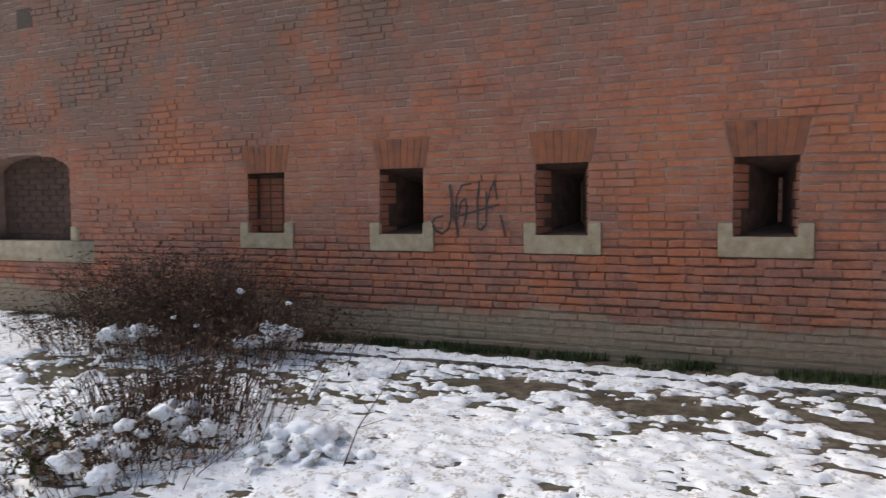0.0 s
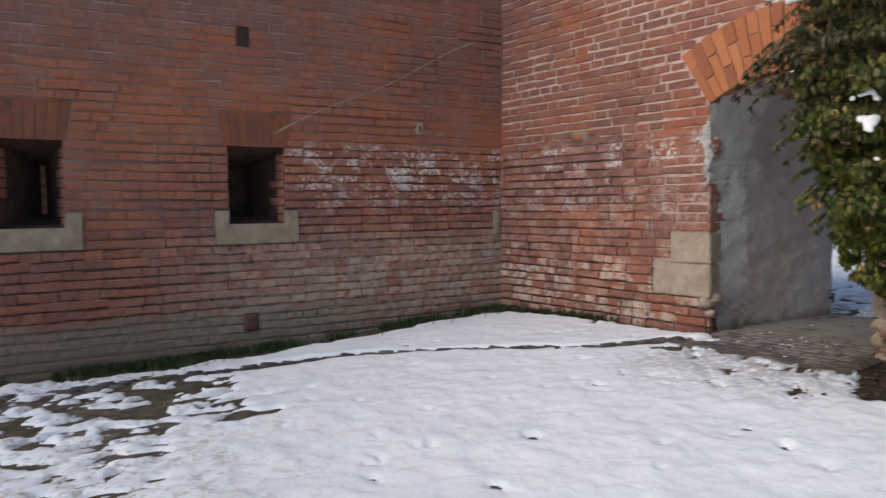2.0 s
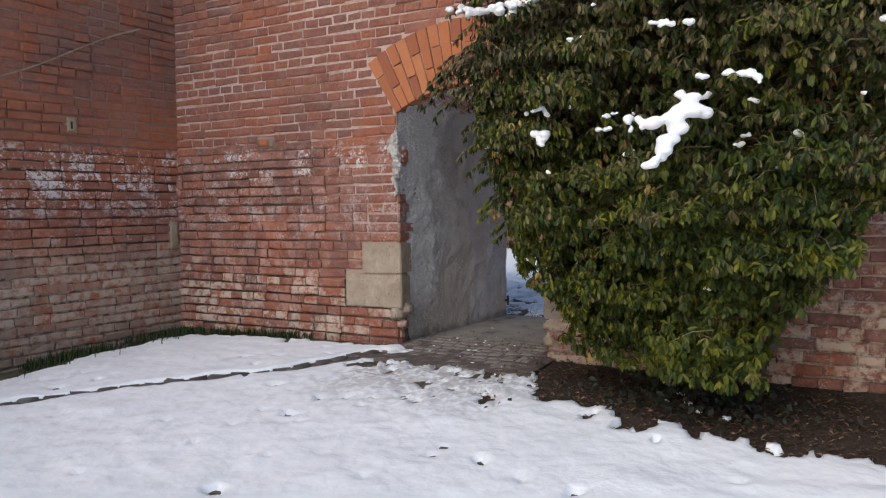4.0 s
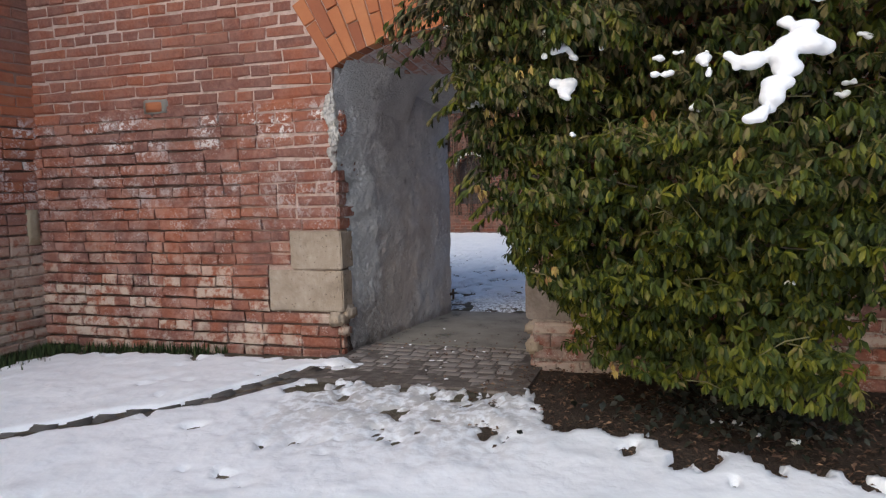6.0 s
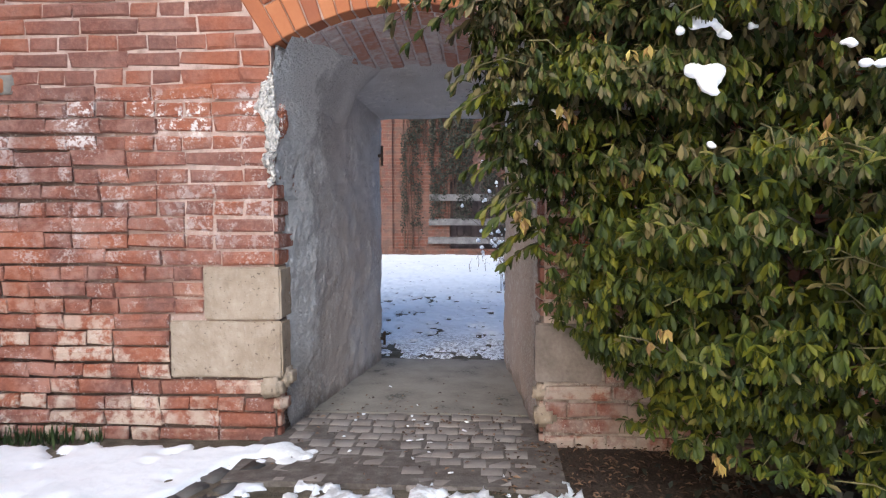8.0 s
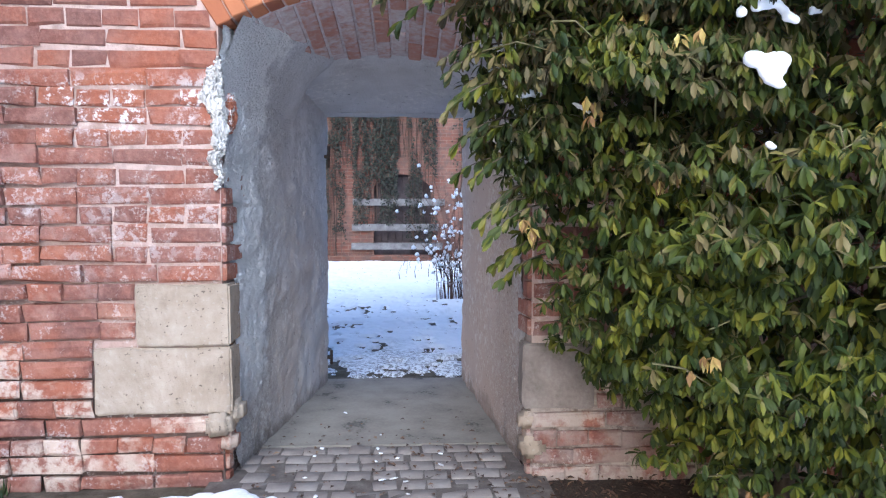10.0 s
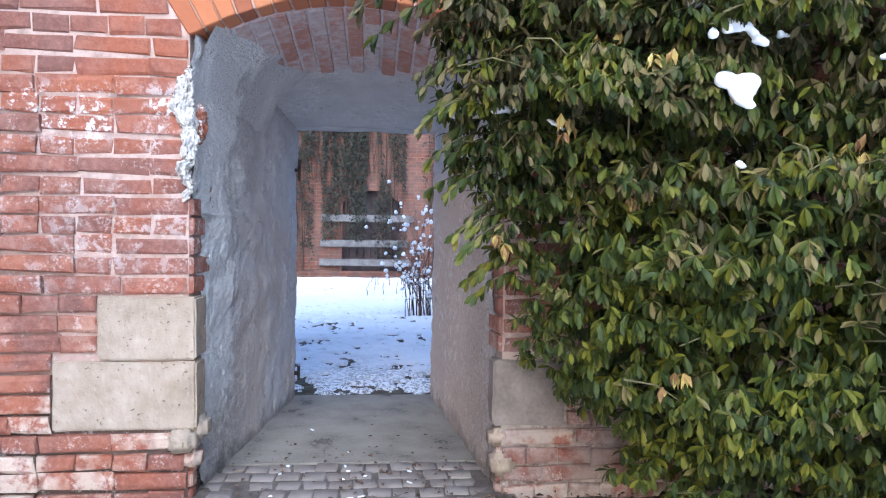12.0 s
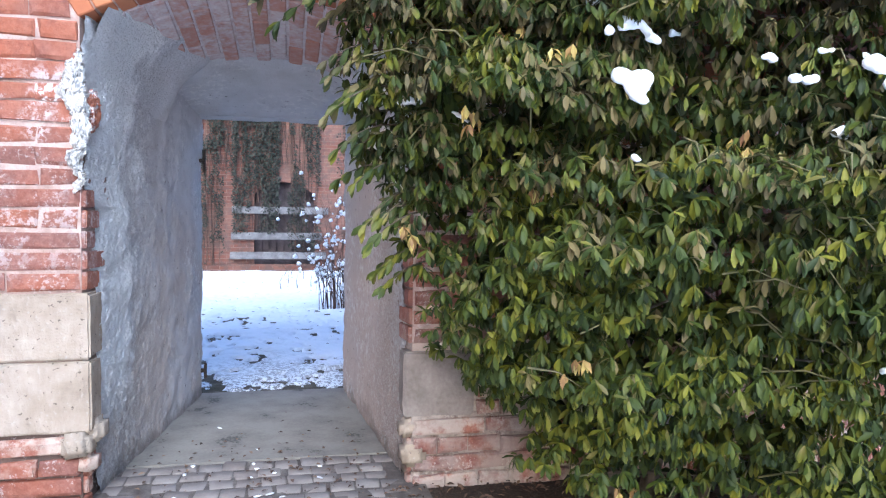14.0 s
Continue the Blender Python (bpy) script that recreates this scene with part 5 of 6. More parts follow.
part("shoot_mass", joined_tubes("shoot_mass", shoots, SHOOT), None, bush, "thin olive shoots", "stuff")
limbs = []
for k in range(90):
    tip = pts[br.integers(len(pts))]
    root = np.array((br.uniform(2.1, 2.9), -0.3, max(0.1, tip[2] - br.uniform(0.1, 0.7))))
    mid = (root + tip) / 2 + np.array((0, 0, br.uniform(0.0, 0.12)))
    limbs.append((np.array([root, mid, tip]) - BASE, [0.011, 0.007, 0.003], 5))
part("limb_mass", joined_tubes("limb_mass", limbs, BARK), None, bush, "inner limbs", "stuff")
def on_bush(x, z, lift=0.0):
    return (x, float(bush_front(np.array(x), np.array(z))) - lift, z)


# withered yellow and brown clusters
for c, n in (((1.27, -0.95, 1.15), 7), ((1.51, -1.04, 1.78), 7), ((1.58, -1.02, 1.70), 5), ((1.62, -1.10, 1.30), 6), ((2.0, -1.27, 0.25), 7), ((2.15, -1.30, 1.45), 5), ((1.72, -1.12, 0.78), 4), ((2.5, -1.38, 1.25), 5), ((1.42, -0.95, 1.52), 4)):
    c = on_bush(c[0], c[2], 0.05) if c[0] > 1.35 else (c[0], c[1] + 0.25, c[2])
    a2, d2, u2, s2 = clad(np.array([c]) + br.normal(0, 0.022, (3, 3)), n, n + 2, 0.034, 0.052)
    d2[:, 2] -= 0.6
    v, q = many(leaf_shape(1.0, 0.42, 0.4, 0.4), LEAF_QUADS, a2 - BASE, turns(d2, u2), s2)
    part("withered_leaves", quads_mesh("withered_leaves", v, q, YELLOW_LEAF, True), None, bush, "withered yellow leaf cluster")


def snow_mass(parent, balls, voxel=0.009):
    """Soft overlapping lumps of snow, melted into one body."""
    bm = bmesh.new()
    for x, y, z, r in balls:
        f = Vector((br.uniform(0.85, 1.2), br.uniform(0.8, 1.05), br.uniform(0.6, 0.85))) * r
        bmesh.ops.create_icosphere(bm, subdivisions=2, radius=1, matrix=Matrix.Translation((x, y, z)) @ Matrix.Diagonal((*f, 1)))
    ob = part("snow_cap", bm, SNOW, parent)
    m = ob.modifiers.new("melt", 'REMESH')
    m.mode, m.voxel_size, m.use_smooth_shade = 'VOXEL', voxel, True
    m = ob.modifiers.new("soften", 'SMOOTH')
    m.factor, m.iterations = 0.5, 1
    return ob


def strokes_to_balls(strokes, centre):
    """Lumps along strokes of (x, z, radius), set on the bush's front round a centre."""
    cx, cy, cz = centre
    out = []
    for st in strokes:
        for (x0, z0, r0), (x1, z1, r1) in zip(st, st[1:] or st):
            n = max(1, int(math.hypot(x1 - x0, z1 - z0) / (0.55 * min(r0, r1))))
            for i in range(n + 1):
                t, r = i / max(n, 1), r0 + (r1 - r0) * i / max(n, 1)
                x, z = x0 + (x1 - x0) * t + br.normal(0, 0.4 * r), z0 + (z1 - z0) * t + br.normal(0, 0.45 * r)
                out.append((x - cx, 0.4 * (z - cz) + br.normal(0, 0.2 * r), z - cz, r * br.uniform(0.45, 1.1)))
    return out


MAIN = (((2.64, 1.75, 0.025), (2.68, 1.70, 0.042), (2.71, 1.64, 0.055)), ((2.45, 1.59, 0.028), (2.54, 1.59, 0.042), (2.64, 1.60, 0.058), (2.74, 1.65, 0.05)), ((2.63, 1.58, 0.055), (2.61, 1.51, 0.05), (2.595, 1.44, 0.04), (2.575, 1.40, 0.034), (2.53, 1.375, 0.03)))
GATE_END = (((1.765, 1.60, 0.034), (1.80, 1.59, 0.04), (1.835, 1.585, 0.03)), ((1.81, 1.585, 0.03), (1.815, 1.55, 0.02)))
BOUGHS = (((1.15, 2.45, 0.03), (1.43, 2.40, 0.034), (1.6, 2.39, 0.03)), ((1.6, 2.39, 0.028), (1.77, 2.41, 0.034), (1.85, 2.48, 0.034)), ((1.26, 2.67, 0.03), (1.45, 2.65, 0.032)), ((1.68, 2.52, 0.035), (1.67, 2.60, 0.03)),
          ((1.73, 2.63, 0.034), (1.86, 2.64, 0.034)), ((2.13, 2.46, 0.03), (2.26, 2.40, 0.036), (2.38, 2.37, 0.026)), ((2.84, 1.82, 0.018), (2.96, 1.80, 0.026), (3.0, 1.76, 0.02)), ((1.72, 1.74, 0.018), (1.79, 1.775, 0.022), (1.86, 1.71, 0.018)),
          ((3.21, 2.39, 0.035), (3.35, 2.38, 0.04)), ((2.37, 1.64, 0.028), (2.38, 1.57, 0.018)), ((1.36, 1.55, 0.009), (1.40, 1.52, 0.011)), ((2.50, 2.09, 0.016), (2.61, 2.075, 0.024)))


def proud_of_bush(points):
    """The middle of a stroke, as far out as the bush bulges along it."""
    x, z = sum(p[0] for p in points) / len(points), sum(p[1] for p in points) / len(points)
    return (x, min(on_bush(p[0], p[1])[1] for p in points) - 0.035, z)


for strokes, centre in ((MAIN, (2.6, min(on_bush(p[0], p[1])[1] for st in MAIN for p in st) - 0.03, 1.56)), (GATE_END, (1.80, -1.29, 1.59))):
    top = tagged(new("snow_clump"), "large white snow clump resting on the laurel leaves", "snow", "snow on the bush")
    top.matrix_world = pose(*centre)
    snow_mass(top, strokes_to_balls(strokes, centre))
for st in BOUGHS:
    c = proud_of_bush(st)
    top = tagged(new("snow_clump"), "ragged line of snow along a laurel bough", "snow", "snow on the bush")
    top.matrix_world = pose(*c)
    snow_mass(top, strokes_to_balls((st,), c), 0.007)
SPECKS = ((2.18, 2.25), (2.12, 2.62), (2.28, 2.6), (1.95, 2.16), (2.06, 2.14), (2.69, 2.07), (2.98, 2.39), (3.04, 2.22), (3.11, 2.24), (3.49, 2.01), (2.75, 1.81), (2.73, 1.75), (2.96, 1.71), (2.39, 1.67), (2.93, 1.54), (2.88, 1.49),
          (3.17, 1.53), (3.09, 1.37), (3.43, 1.7), (1.06, 2.05), (1.18, 2.0), (1.70, 1.85), (1.24, 1.6), (1.82, 1.39), (2.74, 0.73), (2.2, 1.69), (2.28, 1.68), (2.23, 1.6), (2.36, 1.47), (1.96, 1.77))
for k, (x, z) in enumerate(SPECKS):
    c = on_bush(x, z, 0.03) if x > 1.2 else (x, -0.68, z)
    top = tagged(new("snow_clump"), "small dab of snow on the laurel leaves", "snow", "snow on the bush")
    top.matrix_world = pose(*c)
    r = br.uniform(0.010, 0.021)
    snow_mass(top, [(br.normal(0, 0.7 * r), br.normal(0, 0.3 * r), br.normal(0, 0.3 * r), r * br.uniform(0.6, 1.0)) for _ in range(4)], 0.005)
# heap of cleared snow at the gate's jamb
heap = tagged(new("snow_heap"), "small lumpy heap of snow at the foot of the jamb", "snow")
heap.matrix_world = pose(0.10, -0.27, -0.03) @ Matrix.Diagonal((1.15, 1.2, 0.6, 1))
snow_mass(heap, [(x, y, z, r) for x, y, z, r in ((-0.10, -0.02, 0.02, 0.05), (-0.04, 0.03, 0.05, 0.06), (0.03, 0.0, 0.05, 0.065), (0.10, -0.02, 0.03, 0.055), (0.05, -0.07, 0.02, 0.05), (0.0, 0.06, 0.06, 0.05), (0.13, 0.04, 0.02, 0.04), (-0.14, -0.10, 0.0, 0.045), (-0.05, -0.08, 0.01, 0.045))], 0.01)
# dark low ivy in the shade under the bush
n = 520
ix, iy = br.normal(2.6, 0.33, n), br.normal(-0.72, 0.2, n)
iz = ground_z(ix, iy) + 0.02 + np.abs(br.normal(0, 0.07, n))
w = br.uniform(0, 6.28, n)
v, q = many(leaf_shape(1.0, 0.7, 0.3, 0.3), LEAF_QUADS, np.stack([ix, iy, iz], -1), turns(np.stack([np.cos(w), np.sin(w), br.normal(-0.3, 0.3, n)], -1), np.stack([br.normal(0, 0.4, n), br.normal(-0.4, 0.4, n), np.ones(n)], -1)), br.uniform(0.03, 0.06, n))
tagged(new("ground_ivy", quads_mesh("ground_ivy", v, q, IVY, True)), "low dark green ivy on the shaded soil", "ivy", kind="stuff")
for x, y in ((2.45, -0.82), (2.58, -0.8), (2.66, -0.9), (2.82, -0.95), (2.5, -0.6)):
    top = tagged(new("snow_clump"), "small dab of snow among low ivy", "snow", "snow under the bush")
    top.matrix_world = pose(x, y, float(ground_z(np.array(x), np.array(y))) + 0.03)
    snow_mass(top, [(br.normal(0, 0.012), br.normal(0, 0.012), 0, br.uniform(0.012, 0.024)) for _ in range(3)], 0.006)

# fallen leaves on the bed
n = 4200
lx, ly = br.uniform(1.15, 4.4, n), br.uniform(-1.45, 0.0, n)
keep = snow_depth(lx, ly) < 0.0
lx, ly = lx[keep], ly[keep]
lz = ground_z(lx, ly) + br.uniform(0.012, 0.03, len(lx))
w = br.uniform(0, 6.28, len(lx))
v, q = many(leaf_shape(1.0, 0.45, 0.6, 0.2), LEAF_QUADS, np.stack([lx, ly, lz], -1), turns(np.stack([np.cos(w), np.sin(w), br.normal(0, 0.25, len(lx))], -1), np.stack([br.normal(0, 0.35, len(lx)), br.normal(0, 0.35, len(lx)), np.ones(len(lx))], -1)), br.uniform(0.014, 0.042, len(lx)))
tagged(new("leaf_litter", quads_mesh("leaf_litter", v, q, DEADLEAF, True)), "brown fallen leaves on dark soil", "leaves", kind="stuff")
# crumbs of leaf, mortar and ice on the gate floor
n = 230
cx_, cy_ = br.uniform(0.1, 1.3, n), 0.25 + br.normal(0, 0.38, n)
cy_ = np.clip(cy_, -0.6, 1.6)
edge_keep = (cx_ > 0.06 + 0.14 * cy_) & (cx_ < 1.32 - 0.08 * np.maximum(cy_, 0))
cx_, cy_ = cx_[edge_keep], cy_[edge_keep]
w = br.uniform(0, 6.28, len(cx_))
v, q = many(leaf_shape(1.0, 0.6, 0.5, 0.1), LEAF_QUADS, np.stack([cx_, cy_, np.full(len(cx_), 0.006)], -1), turns(np.stack([np.cos(w), np.sin(w), 0 * w], -1), np.stack([br.normal(0, 0.2, len(w)), br.normal(0, 0.2, len(w)), np.ones(len(w))], -1)), br.uniform(0.008, 0.035, len(w)))
me = quads_mesh("crumbs", v, q, DEADLEAF)
tagged(new("crumbs", me), "small dry leaf crumbs on the gate floor", "debris", kind="stuff")
for k in range(18):
    x, y = br.uniform(0.3, 1.15), br.normal(0.15, 0.35)
    if -0.5 < y < 1.2:
        ice = tagged(new("snow_crumb"), "small crumb of trodden snow on the gate floor", "snow", "snow crumbs on the gate floor")
        ice.matrix_world = pose(x, y, 0.002, 0, 0, br.uniform(0, 360))
        blob((0, 0, 0), (br.uniform(0.006, 0.022), br.uniform(0.005, 0.011), 0.004), k, SNOW, "crumb", ice, 2, 0.5)

# grass and moss at the foot of the walls
n = 14000
s_, o_ = br.uniform(0.0, 15.0, n), np.abs(br.normal(0.04, 0.15, n)) + 0.02
gx, gy = CX + ALONG.x * s_ + OUT.x * o_, ALONG.y * s_ + OUT.y * o_
m2 = 900
gx, gy = np.concatenate([gx, br.uniform(CX, -0.9, m2)]), np.concatenate([gy, -0.02 - np.abs(br.normal(0, 0.07, m2))])
tuft = fbm(gx * 3, gy * 3, 3) > 0.40
gx, gy = gx[tuft], gy[tuft]
n = len(gx)
w = br.uniform(0, 6.28, n)
d = np.stack([np.cos(w) * 0.6, np.sin(w) * 0.6, br.uniform(0.5, 1.2, n)], -1)
blade = leaf_shape(1.0, 0.13, 0.1, 0.35)
v, q = many(blade, LEAF_QUADS, np.stack([gx, gy, ground_z(gx, gy) - 0.01], -1), turns(d, np.stack([np.cos(w), np.sin(w), 0 * w + 0.3], -1)), br.uniform(0.04, 0.11, n))
tagged(new("grass", quads_mesh("grass", v, q, GRASS, True)), "short green grass and moss along the wall foot", "grass", kind="stuff")


# ---- dry plants in front of the loophole wall ----
def dry_stand(name, label, cx, cy, rx, ry, height, count, lean, tip_leaves, seed, radius=0.004):
    r = np.random.default_rng(seed)
    top = tagged(new(name), label, "shrub")
    z0 = float(ground_z(np.array(cx), np.array(cy)))
    top.matrix_world = pose(cx, cy, z0)
    tubes, at, di = [], [], []
    for k in range(count):
        x, y = r.normal(0, rx * 0.5), r.normal(0, ry * 0.5)
        h = height * r.uniform(0.45, 1.1) * math.exp(-0.4 * ((x / rx) ** 2 + (y / ry) ** 2))
        dx, dy = x / rx * lean + r.normal(0, lean * 0.5), y / ry * lean + r.normal(0, lean * 0.5)
        line = []
        for i in range(5):
            t = i / 4
            line.append((x + dx * h * t ** 1.4, y + dy * h * t ** 1.4, -0.03 + h * t))
        tubes.append((np.array(line), np.linspace(radius, radius * 0.4, 5), 3))
        for b in range(tip_leaves):
            t = r.uniform(0.3, 1.0)
            base = np.array((x + dx * h * t ** 1.4, y + dy * h * t ** 1.4, h * t))
            tip = base + r.normal(0, 1, 3) * np.array((0.09, 0.09, 0.06)) * height
            tubes.append((np.array([base, tip]), [radius * 0.5, radius * 0.3], 3))
            at.append(tip)
            di.append(r.normal(0, 1, 3))
    part("stem_mass", joined_tubes("stem_mass", tubes, STEM), None, top, "thin dry brown stems", "stuff")
    if at:
        at, di = np.array(at), np.array(di)
        v, q = many(leaf_shape(1.0, 0.5, 0.4, 0.3), LEAF_QUADS, at, turns(di, r.normal(0, 1, (len(at), 3))), r.uniform(0.025, 0.06, len(at)))
        part("dry_leaves", quads_mesh("dry_leaves", v, q, DEADLEAF), None, top, "curled dead leaves", "stuff")
    return top, r


shrub, r = dry_stand("dead_shrub", "bare dark brown shrub against the brick wall", -2.62, -10.9, 0.66, 1.5, 1.15, 620, 0.45, 11, 31, 0.005)
for k, (x, y, z, s) in enumerate(((-2.0, -11.05, -0.02, 0.19), (-2.08, -10.9, 0.06, 0.13), (-2.42, -9.55, -0.02, 0.16), (-2.36, -9.75, -0.08, 0.14), (-2.48, -9.35, 0.0, 0.12), (-2.4, -9.9, 0.42, 0.07), (-2.5, -9.45, 0.30, 0.05), (-2.2, -10.3, 0.10, 0.05), (-2.15, -10.6, 0.16, 0.05))):
    top = tagged(new("snow_clump"), "white snow clump caught in dry brown twigs", "snow", "snow on the dry plants")
    top.matrix_world = pose(x, y, z)
    for j in range(3 if s > 0.08 else 1):
        blob((0.6 * s * (j - 1), br.normal(0, 0.4) * s, br.normal(0, 0.2) * s), (s * 0.6, s * 0.6, s * 0.45), k * 3 + j, SNOW, "snow_cap", top, 3, 0.6)
stand, r = dry_stand("dry_perennials", "stand of dry reddish perennial stems in snow", -0.30, -9.05, 0.85, 0.75, 0.80, 400, 0.35, 2, 33, 0.004)
low, r = dry_stand("low_shrub", "low dark shrub bent down under fresh snow", 0.42, -8.85, 0.7, 0.6, 0.42, 200, 0.7, 4, 35, 0.004)
for k in range(44):
    x, y = 0.40 + r.normal(0, 0.42), -8.85 + r.normal(0, 0.36)
    h = 0.30 * math.exp(-((x - 0.4) ** 2 + (y + 8.85) ** 2) * 1.6)
    top = tagged(new("snow_clump"), "white snow clump caught in dry brown twigs", "snow", "snow on the dry plants")
    top.matrix_world = pose(x, y, float(ground_z(np.array(x), np.array(y))) + h * r.uniform(0.4, 1.0) + 0.03)
    s = r.uniform(0.03, 0.075)
    blob((0, 0, 0), (s, s, s * 0.8), k, SNOW, "snow_cap", top, 3, 0.6)
# a white heap beside it and one tall bent stalk
heap = tagged(new("snow_heap"), "rounded heap of snow over a low plant", "snow")
heap.matrix_world = pose(-0.12, -7.95, float(ground_z(np.array(-0.12), np.array(-7.95))))
snow_mass(heap, [(x, y, 0.16 * math.exp(-(x * x + y * y) * 14) + br.normal(0, 0.02), br.uniform(0.025, 0.07)) for x, y in br.normal(0, 0.17, (85, 2))], 0.012)
stalk = tagged(new("dry_stalk"), "tall thin dry stalk standing in snow", "plant")
stalk.matrix_world = pose(0.1, -7.55, float(ground_z(np.array(0.1), np.array(-7.55))))
part("stem", joined_tubes("stem", [(np.array([(0, 0, -0.03), (-0.05, 0.1, 0.25), (-0.12, 0.24, 0.48), (-0.16, 0.36, 0.68)]), [0.005, 0.004, 0.003, 0.002], 5),
                                   (np.array([(-0.05, 0.1, 0.25), (-0.1, 0.3, 0.32)]), [0.003, 0.001], 4), (np.array([(-0.08, 0.16, 0.35), (-0.1, 0.02, 0.5)]), [0.003, 0.001], 4)], STEM), None, stalk)

# ---- the yard behind the gate ----
FY = 14.0
wall_far = tagged(new("wall_far", bpy.data.meshes.new("wall_far")), "ivy-hung red brick building across the yard", "wall", kind="structure")
DX0, DX1, DZ = 0.02, 1.42, 1.78
AX0, AX1 = -3.35, -2.55
part("core", box(-16, FY, -0.3, AX0, FY + 0.6, 5.2), FAR_BRICK, wall_far)
part("core", box(AX1, FY, -0.3, DX0, FY + 0.6, 5.2), FAR_BRICK, wall_far)
part("core", box(DX1, FY, -0.3, 16, FY + 0.6, 5.2), FAR_BRICK, wall_far)


def arch_top(x0, x1, spring, rise):
    line = [(x0 + (x1 - x0) * i / 14, spring + rise * math.sin(math.pi * i / 14) ** 0.8) for i in range(15)]
    part("core", prism(line + [(x1, 5.2), (x0, 5.2)], FY + 0.002, FY + 0.598, 'y'), FAR_BRICK, wall_far)


arch_top(DX0, DX1, DZ, 0.3)
arch_top(AX0, AX1, 1.75, 0.32)
part("core", box(AX0, FY + 0.003, -0.3, AX1, FY + 0.597, 0.75), FAR_BRICK, wall_far)
for x0, x1, z0, z1 in ((AX0 - 0.05, AX1 + 0.05, 0.7, 2.2), (DX0 - 0.1, DX1 + 0.1, -0.2, 2.2)):
    panel = part("panel", box(x0, FY + 0.25, z0, x1, FY + 0.30, z1), DOORWOOD, wall_far, "dark boarded opening")
# upright boards of the old door
for i in range(8):
    w = (DX1 - DX0) / 8
    part("board", box(DX0 + i * w + 0.006, FY + 0.21, -0.05, DX0 + (i + 1) * w - 0.006, FY + 0.246, 2.05 - 0.02 * abs(i - 3.5), 0.006), DOORWOOD, panel)
# pale rim of the arched niche
rim = [(AX0 + (AX1 - AX0) * (0.5 - 0.56 * math.cos(math.pi * i / 12)), 0, 1.72 + 0.40 * math.sin(math.pi * i / 12) ** 0.8) for i in range(13)]
part("rim", joined_tubes("rim", [(np.array(rim) + np.array((0, FY - 0.005, 0)), [0.035] * 13, 6)], LUMP), None, wall_far)
for x in (-1.55, -2.2, 2.6):
    part("pilaster", box(x - 0.14, FY - 0.10, -0.1, x + 0.14, FY + 0.01, 5.2, 0.01), FAR_BRICK, wall_far)
part("plinth", box(-15.9, FY - 0.06, -0.3, 15.9, FY - 0.002, 0.12, 0.02), FAR_BRICK, wall_far)
for z, x0, x1 in ((1.40, -0.48, 1.75), (0.79, -0.50, 1.60), (0.33, -0.52, 1.70)):
    bar = tagged(new("timber_bar"), "grey weathered plank nailed across the old door", "plank", "planks across the old door")
    part("plank", box(x0, FY - 0.12, z - 0.085, x1, FY - 0.065, z + 0.085, 0.008), TIMBER, bar)
    for x in (x0 + 0.12, (x0 + x1) / 2, x1 - 0.12):
        part("post", box(x - 0.04, FY - 0.066, z - 0.07, x + 0.04, FY - 0.0, z + 0.07, 0.004), TIMBER, bar)
ivy = tagged(new("ivy"), "dark hanging ivy with bare vines on brick", "ivy")
ivy.matrix_world = pose(0, FY, 0)
iat, tubes = [], []
for x0, x1, z0, n in ((-1.12, -0.72, 0.0, 3000), (-0.40, 0.55, 0.85, 6500), (0.86, 1.5, 0.45, 3600), (-2.12, -1.7, 0.1, 700), (0.5, 0.95, 2.4, 350), (-0.7, -0.4, 2.2, 350), (-4.6, -2.3, 0.35, 3600), (2.0, 2.5, 1.4, 300)):
    x, z = br.uniform(x0 - 0.06, x1 + 0.06, n), z0 + (4.6 - z0) * br.random(n) ** 0.8
    ok = fbm(x * 6, z * 1.2 + 5, 3) > 0.43
    x, z = x[ok], z[ok]
    iat.append(np.stack([x, -0.04 - br.random(len(x)) * 0.20, z], -1))
    for k in range(int((x1 - x0) * 26)):
        xx = br.uniform(x0, x1)
        line = [(xx + 0.05 * math.sin(i + k), -0.06 - 0.02 * br.random(), z0 + 0.1 + (4.6 - z0) * i / 6) for i in range(7)]
        tubes.append((np.array(line), [0.008] * 7, 4))
iat = np.concatenate(iat)
w = br.normal(0, 1, (len(iat), 3)) * np.array((0.7, 0.3, 0.5)) + np.array((0, -0.3, -0.6))
v, q = many(leaf_shape(1.0, 0.8, 0.2, 0.2), LEAF_QUADS, iat, turns(w, br.normal(0, 0.5, (len(iat), 3)) + np.array((0, -1, 0.4))), br.uniform(0.032, 0.062, len(iat)))
part("leaves", quads_mesh("leaves", v, q, IVY), None, ivy, "small dark ivy leaves", "stuff")
part("vines", joined_tubes("vines", tubes, STEM), None, ivy, "bare hanging vines", "stuff")
post = tagged(new("rusty_post"), "short rusty iron post by the far wall", "post")
part("post", box(2.22, FY - 0.16, -0.05, 2.30, FY - 0.08, 0.80, 0.01), IRON_AND_SHADE, post)
part("cap", box(2.21, FY - 0.17, 0.80, 2.31, FY - 0.07, 0.83, 0.006), IRON_AND_SHADE, post)
# thin shrub with tufts of snow
yr = np.random.default_rng(44)
ys_ = tagged(new("snowy_shrub"), "thin bare shrub tipped with tufts of snow", "shrub")
ys_.matrix_world = pose(1.38, 6.4, -0.02)
tubes, tips = [], []
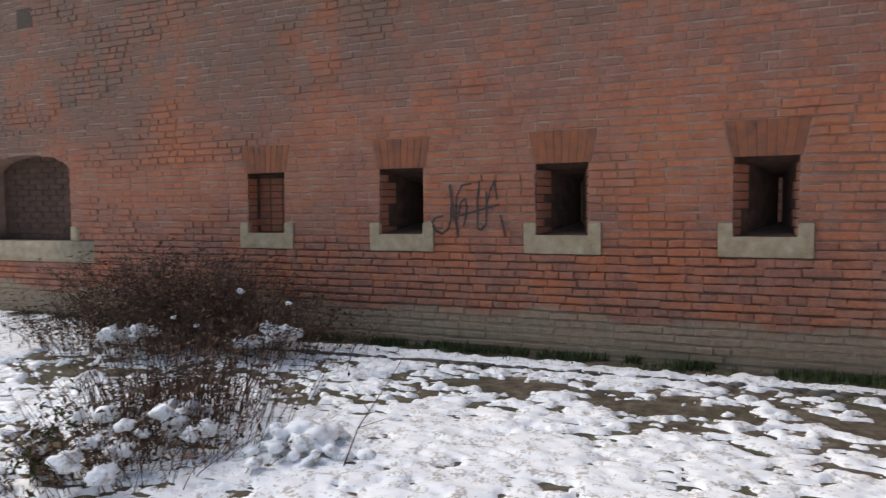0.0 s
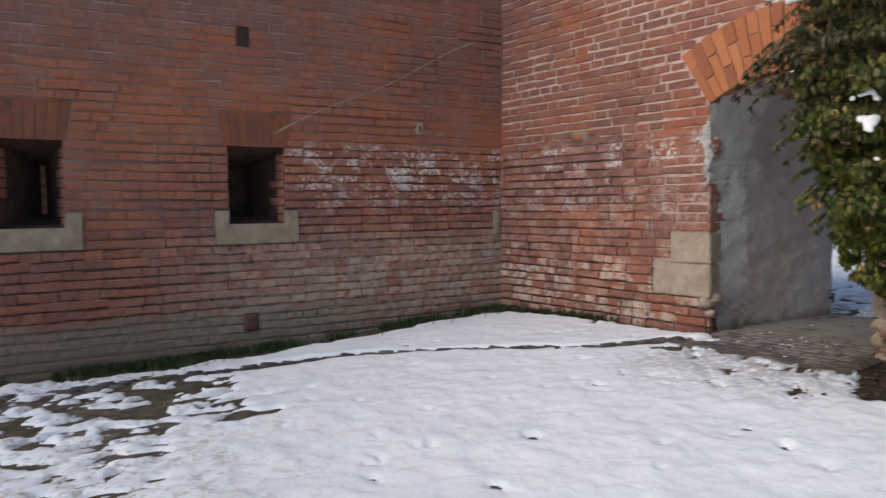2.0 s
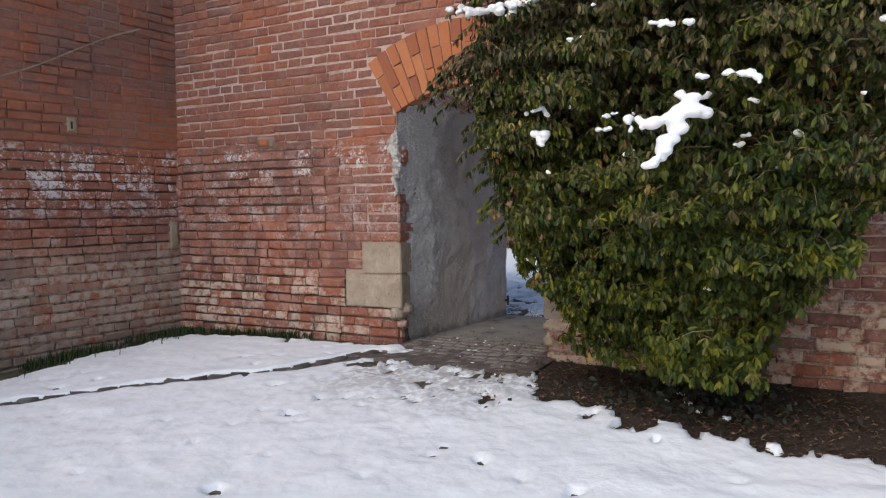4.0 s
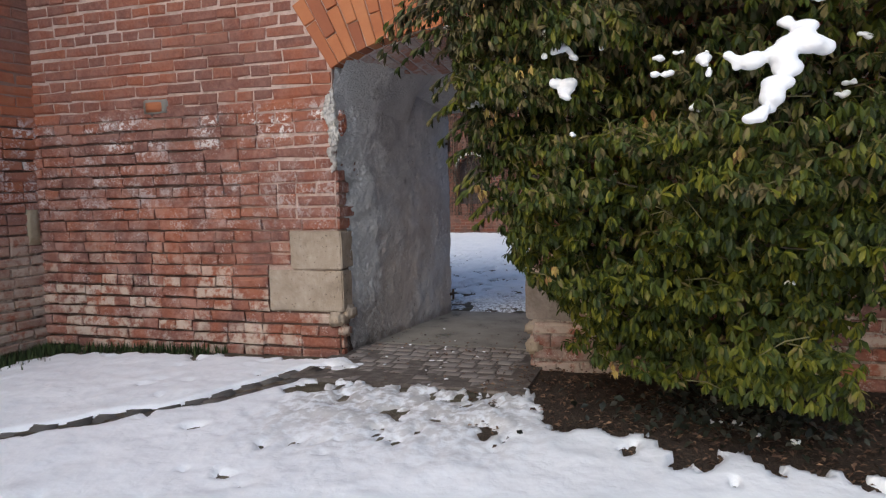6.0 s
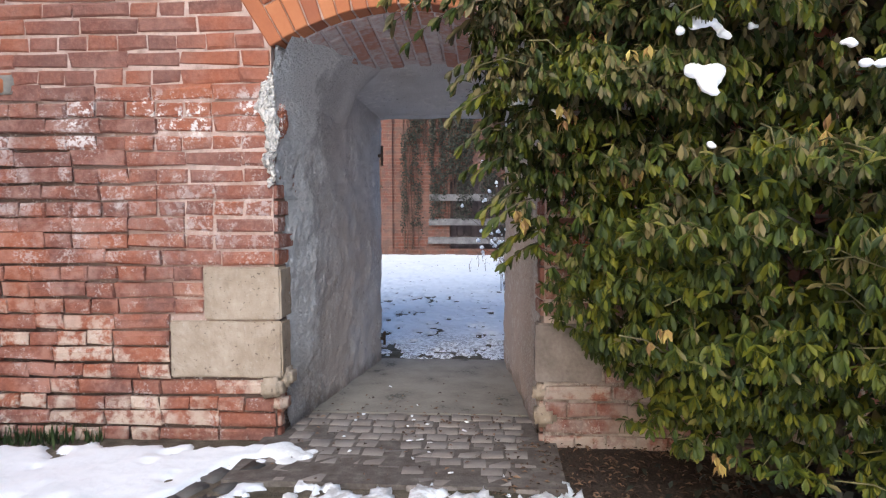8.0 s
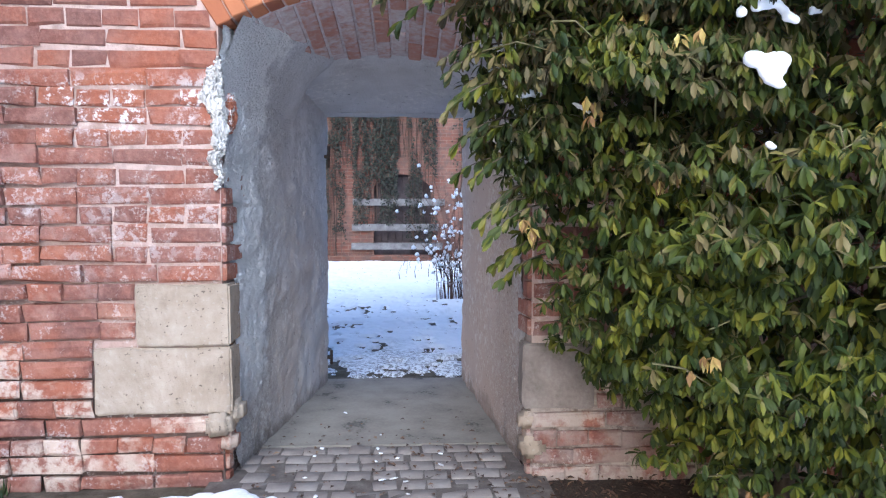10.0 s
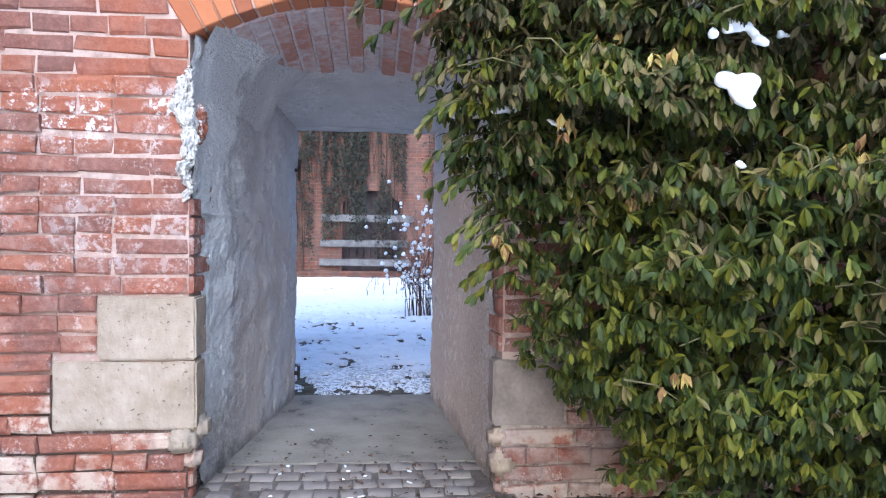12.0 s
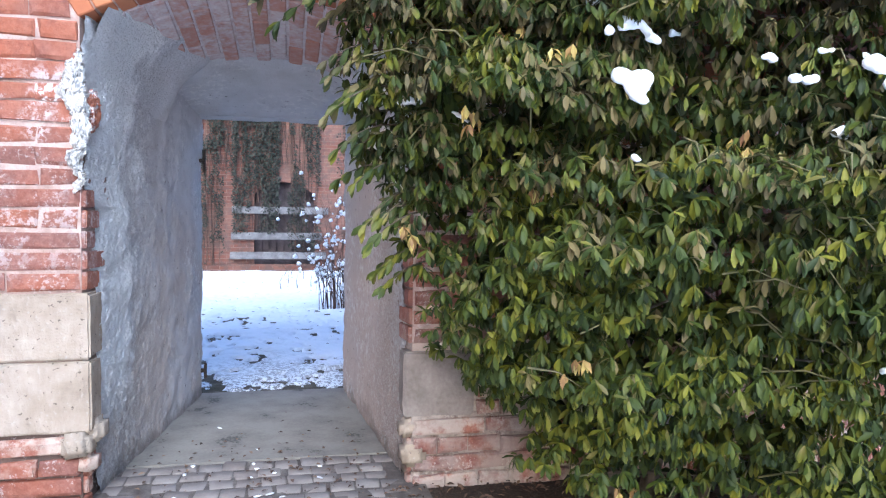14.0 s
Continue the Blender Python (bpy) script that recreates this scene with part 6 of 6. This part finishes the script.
for k in range(36):
    a, h = yr.uniform(0, 6.28), yr.uniform(0.45, 1.9)
    lx_, ly_ = math.cos(a) * yr.uniform(0.15, 0.6) * h - 0.22 * h, math.sin(a) * 0.35 * h
    bx_ = yr.normal(0.06, 0.09)
    line = [(bx_ + lx_ * t * t, ly_ * t * t, h * t) for t in (0, 0.25, 0.5, 0.75, 1.0)]
    tubes.append((np.array(line), np.linspace(0.006, 0.002, 5), 4))
    for b in range(7):
        t = yr.uniform(0.25, 1.0)
        p = np.array((bx_ + lx_ * t * t, ly_ * t * t, h * t))
        e = p + yr.normal(0, 1, 3) * np.array((0.12, 0.1, 0.10))
        tubes.append((np.array([p, e]), [0.003, 0.0015], 3))
        tips.append(e if yr.random() < 0.6 else p)
part("stem_mass", joined_tubes("stem_mass", tubes, STEM), None, ys_, "thin bare stems", "stuff")
for k, e in enumerate([e for e in tips if e[2] > 0.45 or yr.random() < 0.3][:150]):
    s = yr.uniform(0.010, 0.030)
    blob(e, (s, s, s * 1.2), k, SNOW, "snow_tuft", ys_, 2, 0.5)
# dry stalks that poke through the yard's snow
for k in range(8):
    x, y = yr.uniform(0.6, 1.9), yr.uniform(9.0, 12.5)
    st = tagged(new("dry_stalk"), "short dry stalk poking out of the snow", "plant", "stalks in the yard")
    st.matrix_world = pose(x, y, -0.03)
    part("stem", joined_tubes("stem", [(np.array([(0, 0, 0), (yr.normal(0, 0.03), 0, 0.14), (yr.normal(0, 0.06), 0, 0.27)]), [0.008, 0.006, 0.003], 4)], STEM), None, st)
n = 230
fx, fy = yr.uniform(-1.2, 2.6, n), 2.6 + 9.0 * yr.random(n) ** 1.4
w = yr.uniform(-0.5, 0.5, n) + np.where(yr.random(n) < 0.5, 0, math.pi)
fz = snow_z(fx, fy) + 0.008
v, q = many(leaf_shape(1.0, 0.3, 0.5, 0.1), LEAF_QUADS, np.stack([fx, fy, fz], -1), turns(np.stack([np.cos(w), np.sin(w), 0 * w], -1), np.stack([yr.normal(0, 0.3, n), yr.normal(0, 0.3, n), np.ones(n)], -1)), yr.uniform(0.015, 0.055, n))
tagged(new("yard_flecks", quads_mesh("yard_flecks", v, q, STEM)), "dark twigs and dead leaves strewn on the yard snow", "debris", kind="stuff")
# plain added walls: unseen ones close the yard, a backdrop stands behind the loopholes
for nm, x0, y0, x1, y1 in (("wall_yard_east", 9.0, 1.9, 9.6, 14.0), ("wall_yard_west", -16.0, 1.9, -15.4, 14.0)):
    tagged(new(nm), "unseen plain brick wall added to close the yard", "wall", kind="structure")
    part("core", box(x0, y0, -0.3, x1, y1, 2.6), FAR_BRICK, bpy.data.objects[nm])
# made-up backdrop that keeps bright sky out of the slits
back = tagged(new("wall_backdrop"), "added red brick backdrop behind the loopholes", "wall", kind="structure")
back.matrix_world = WALL_A
part("core", box(-14, 6.0, -0.5, 1.0, 6.5, 4.0), FAR_BRICK, back)

tuft = tagged(new("evergreen_tuft"), "small yellow-green evergreen tuft among snow", "plant")
tuft.matrix_world = pose(0.80, -9.1, float(ground_z(np.array(0.8), np.array(-9.1))))
a2, d2, u2, s2 = clad(np.abs(br.normal(0, 0.1, (40, 3))) * np.array((1, 1, 1.3)) - np.array((0.1, 0.1, -0.05)), 5, 8, 0.04, 0.07)
v, q = many(UNIT_LEAF, LEAF_QUADS, a2, turns(d2 + np.array((0, 0, 0.9)), u2), s2)
part("leaves", quads_mesh("leaves", v, q, GRASS, True), None, tuft, "", "stuff")
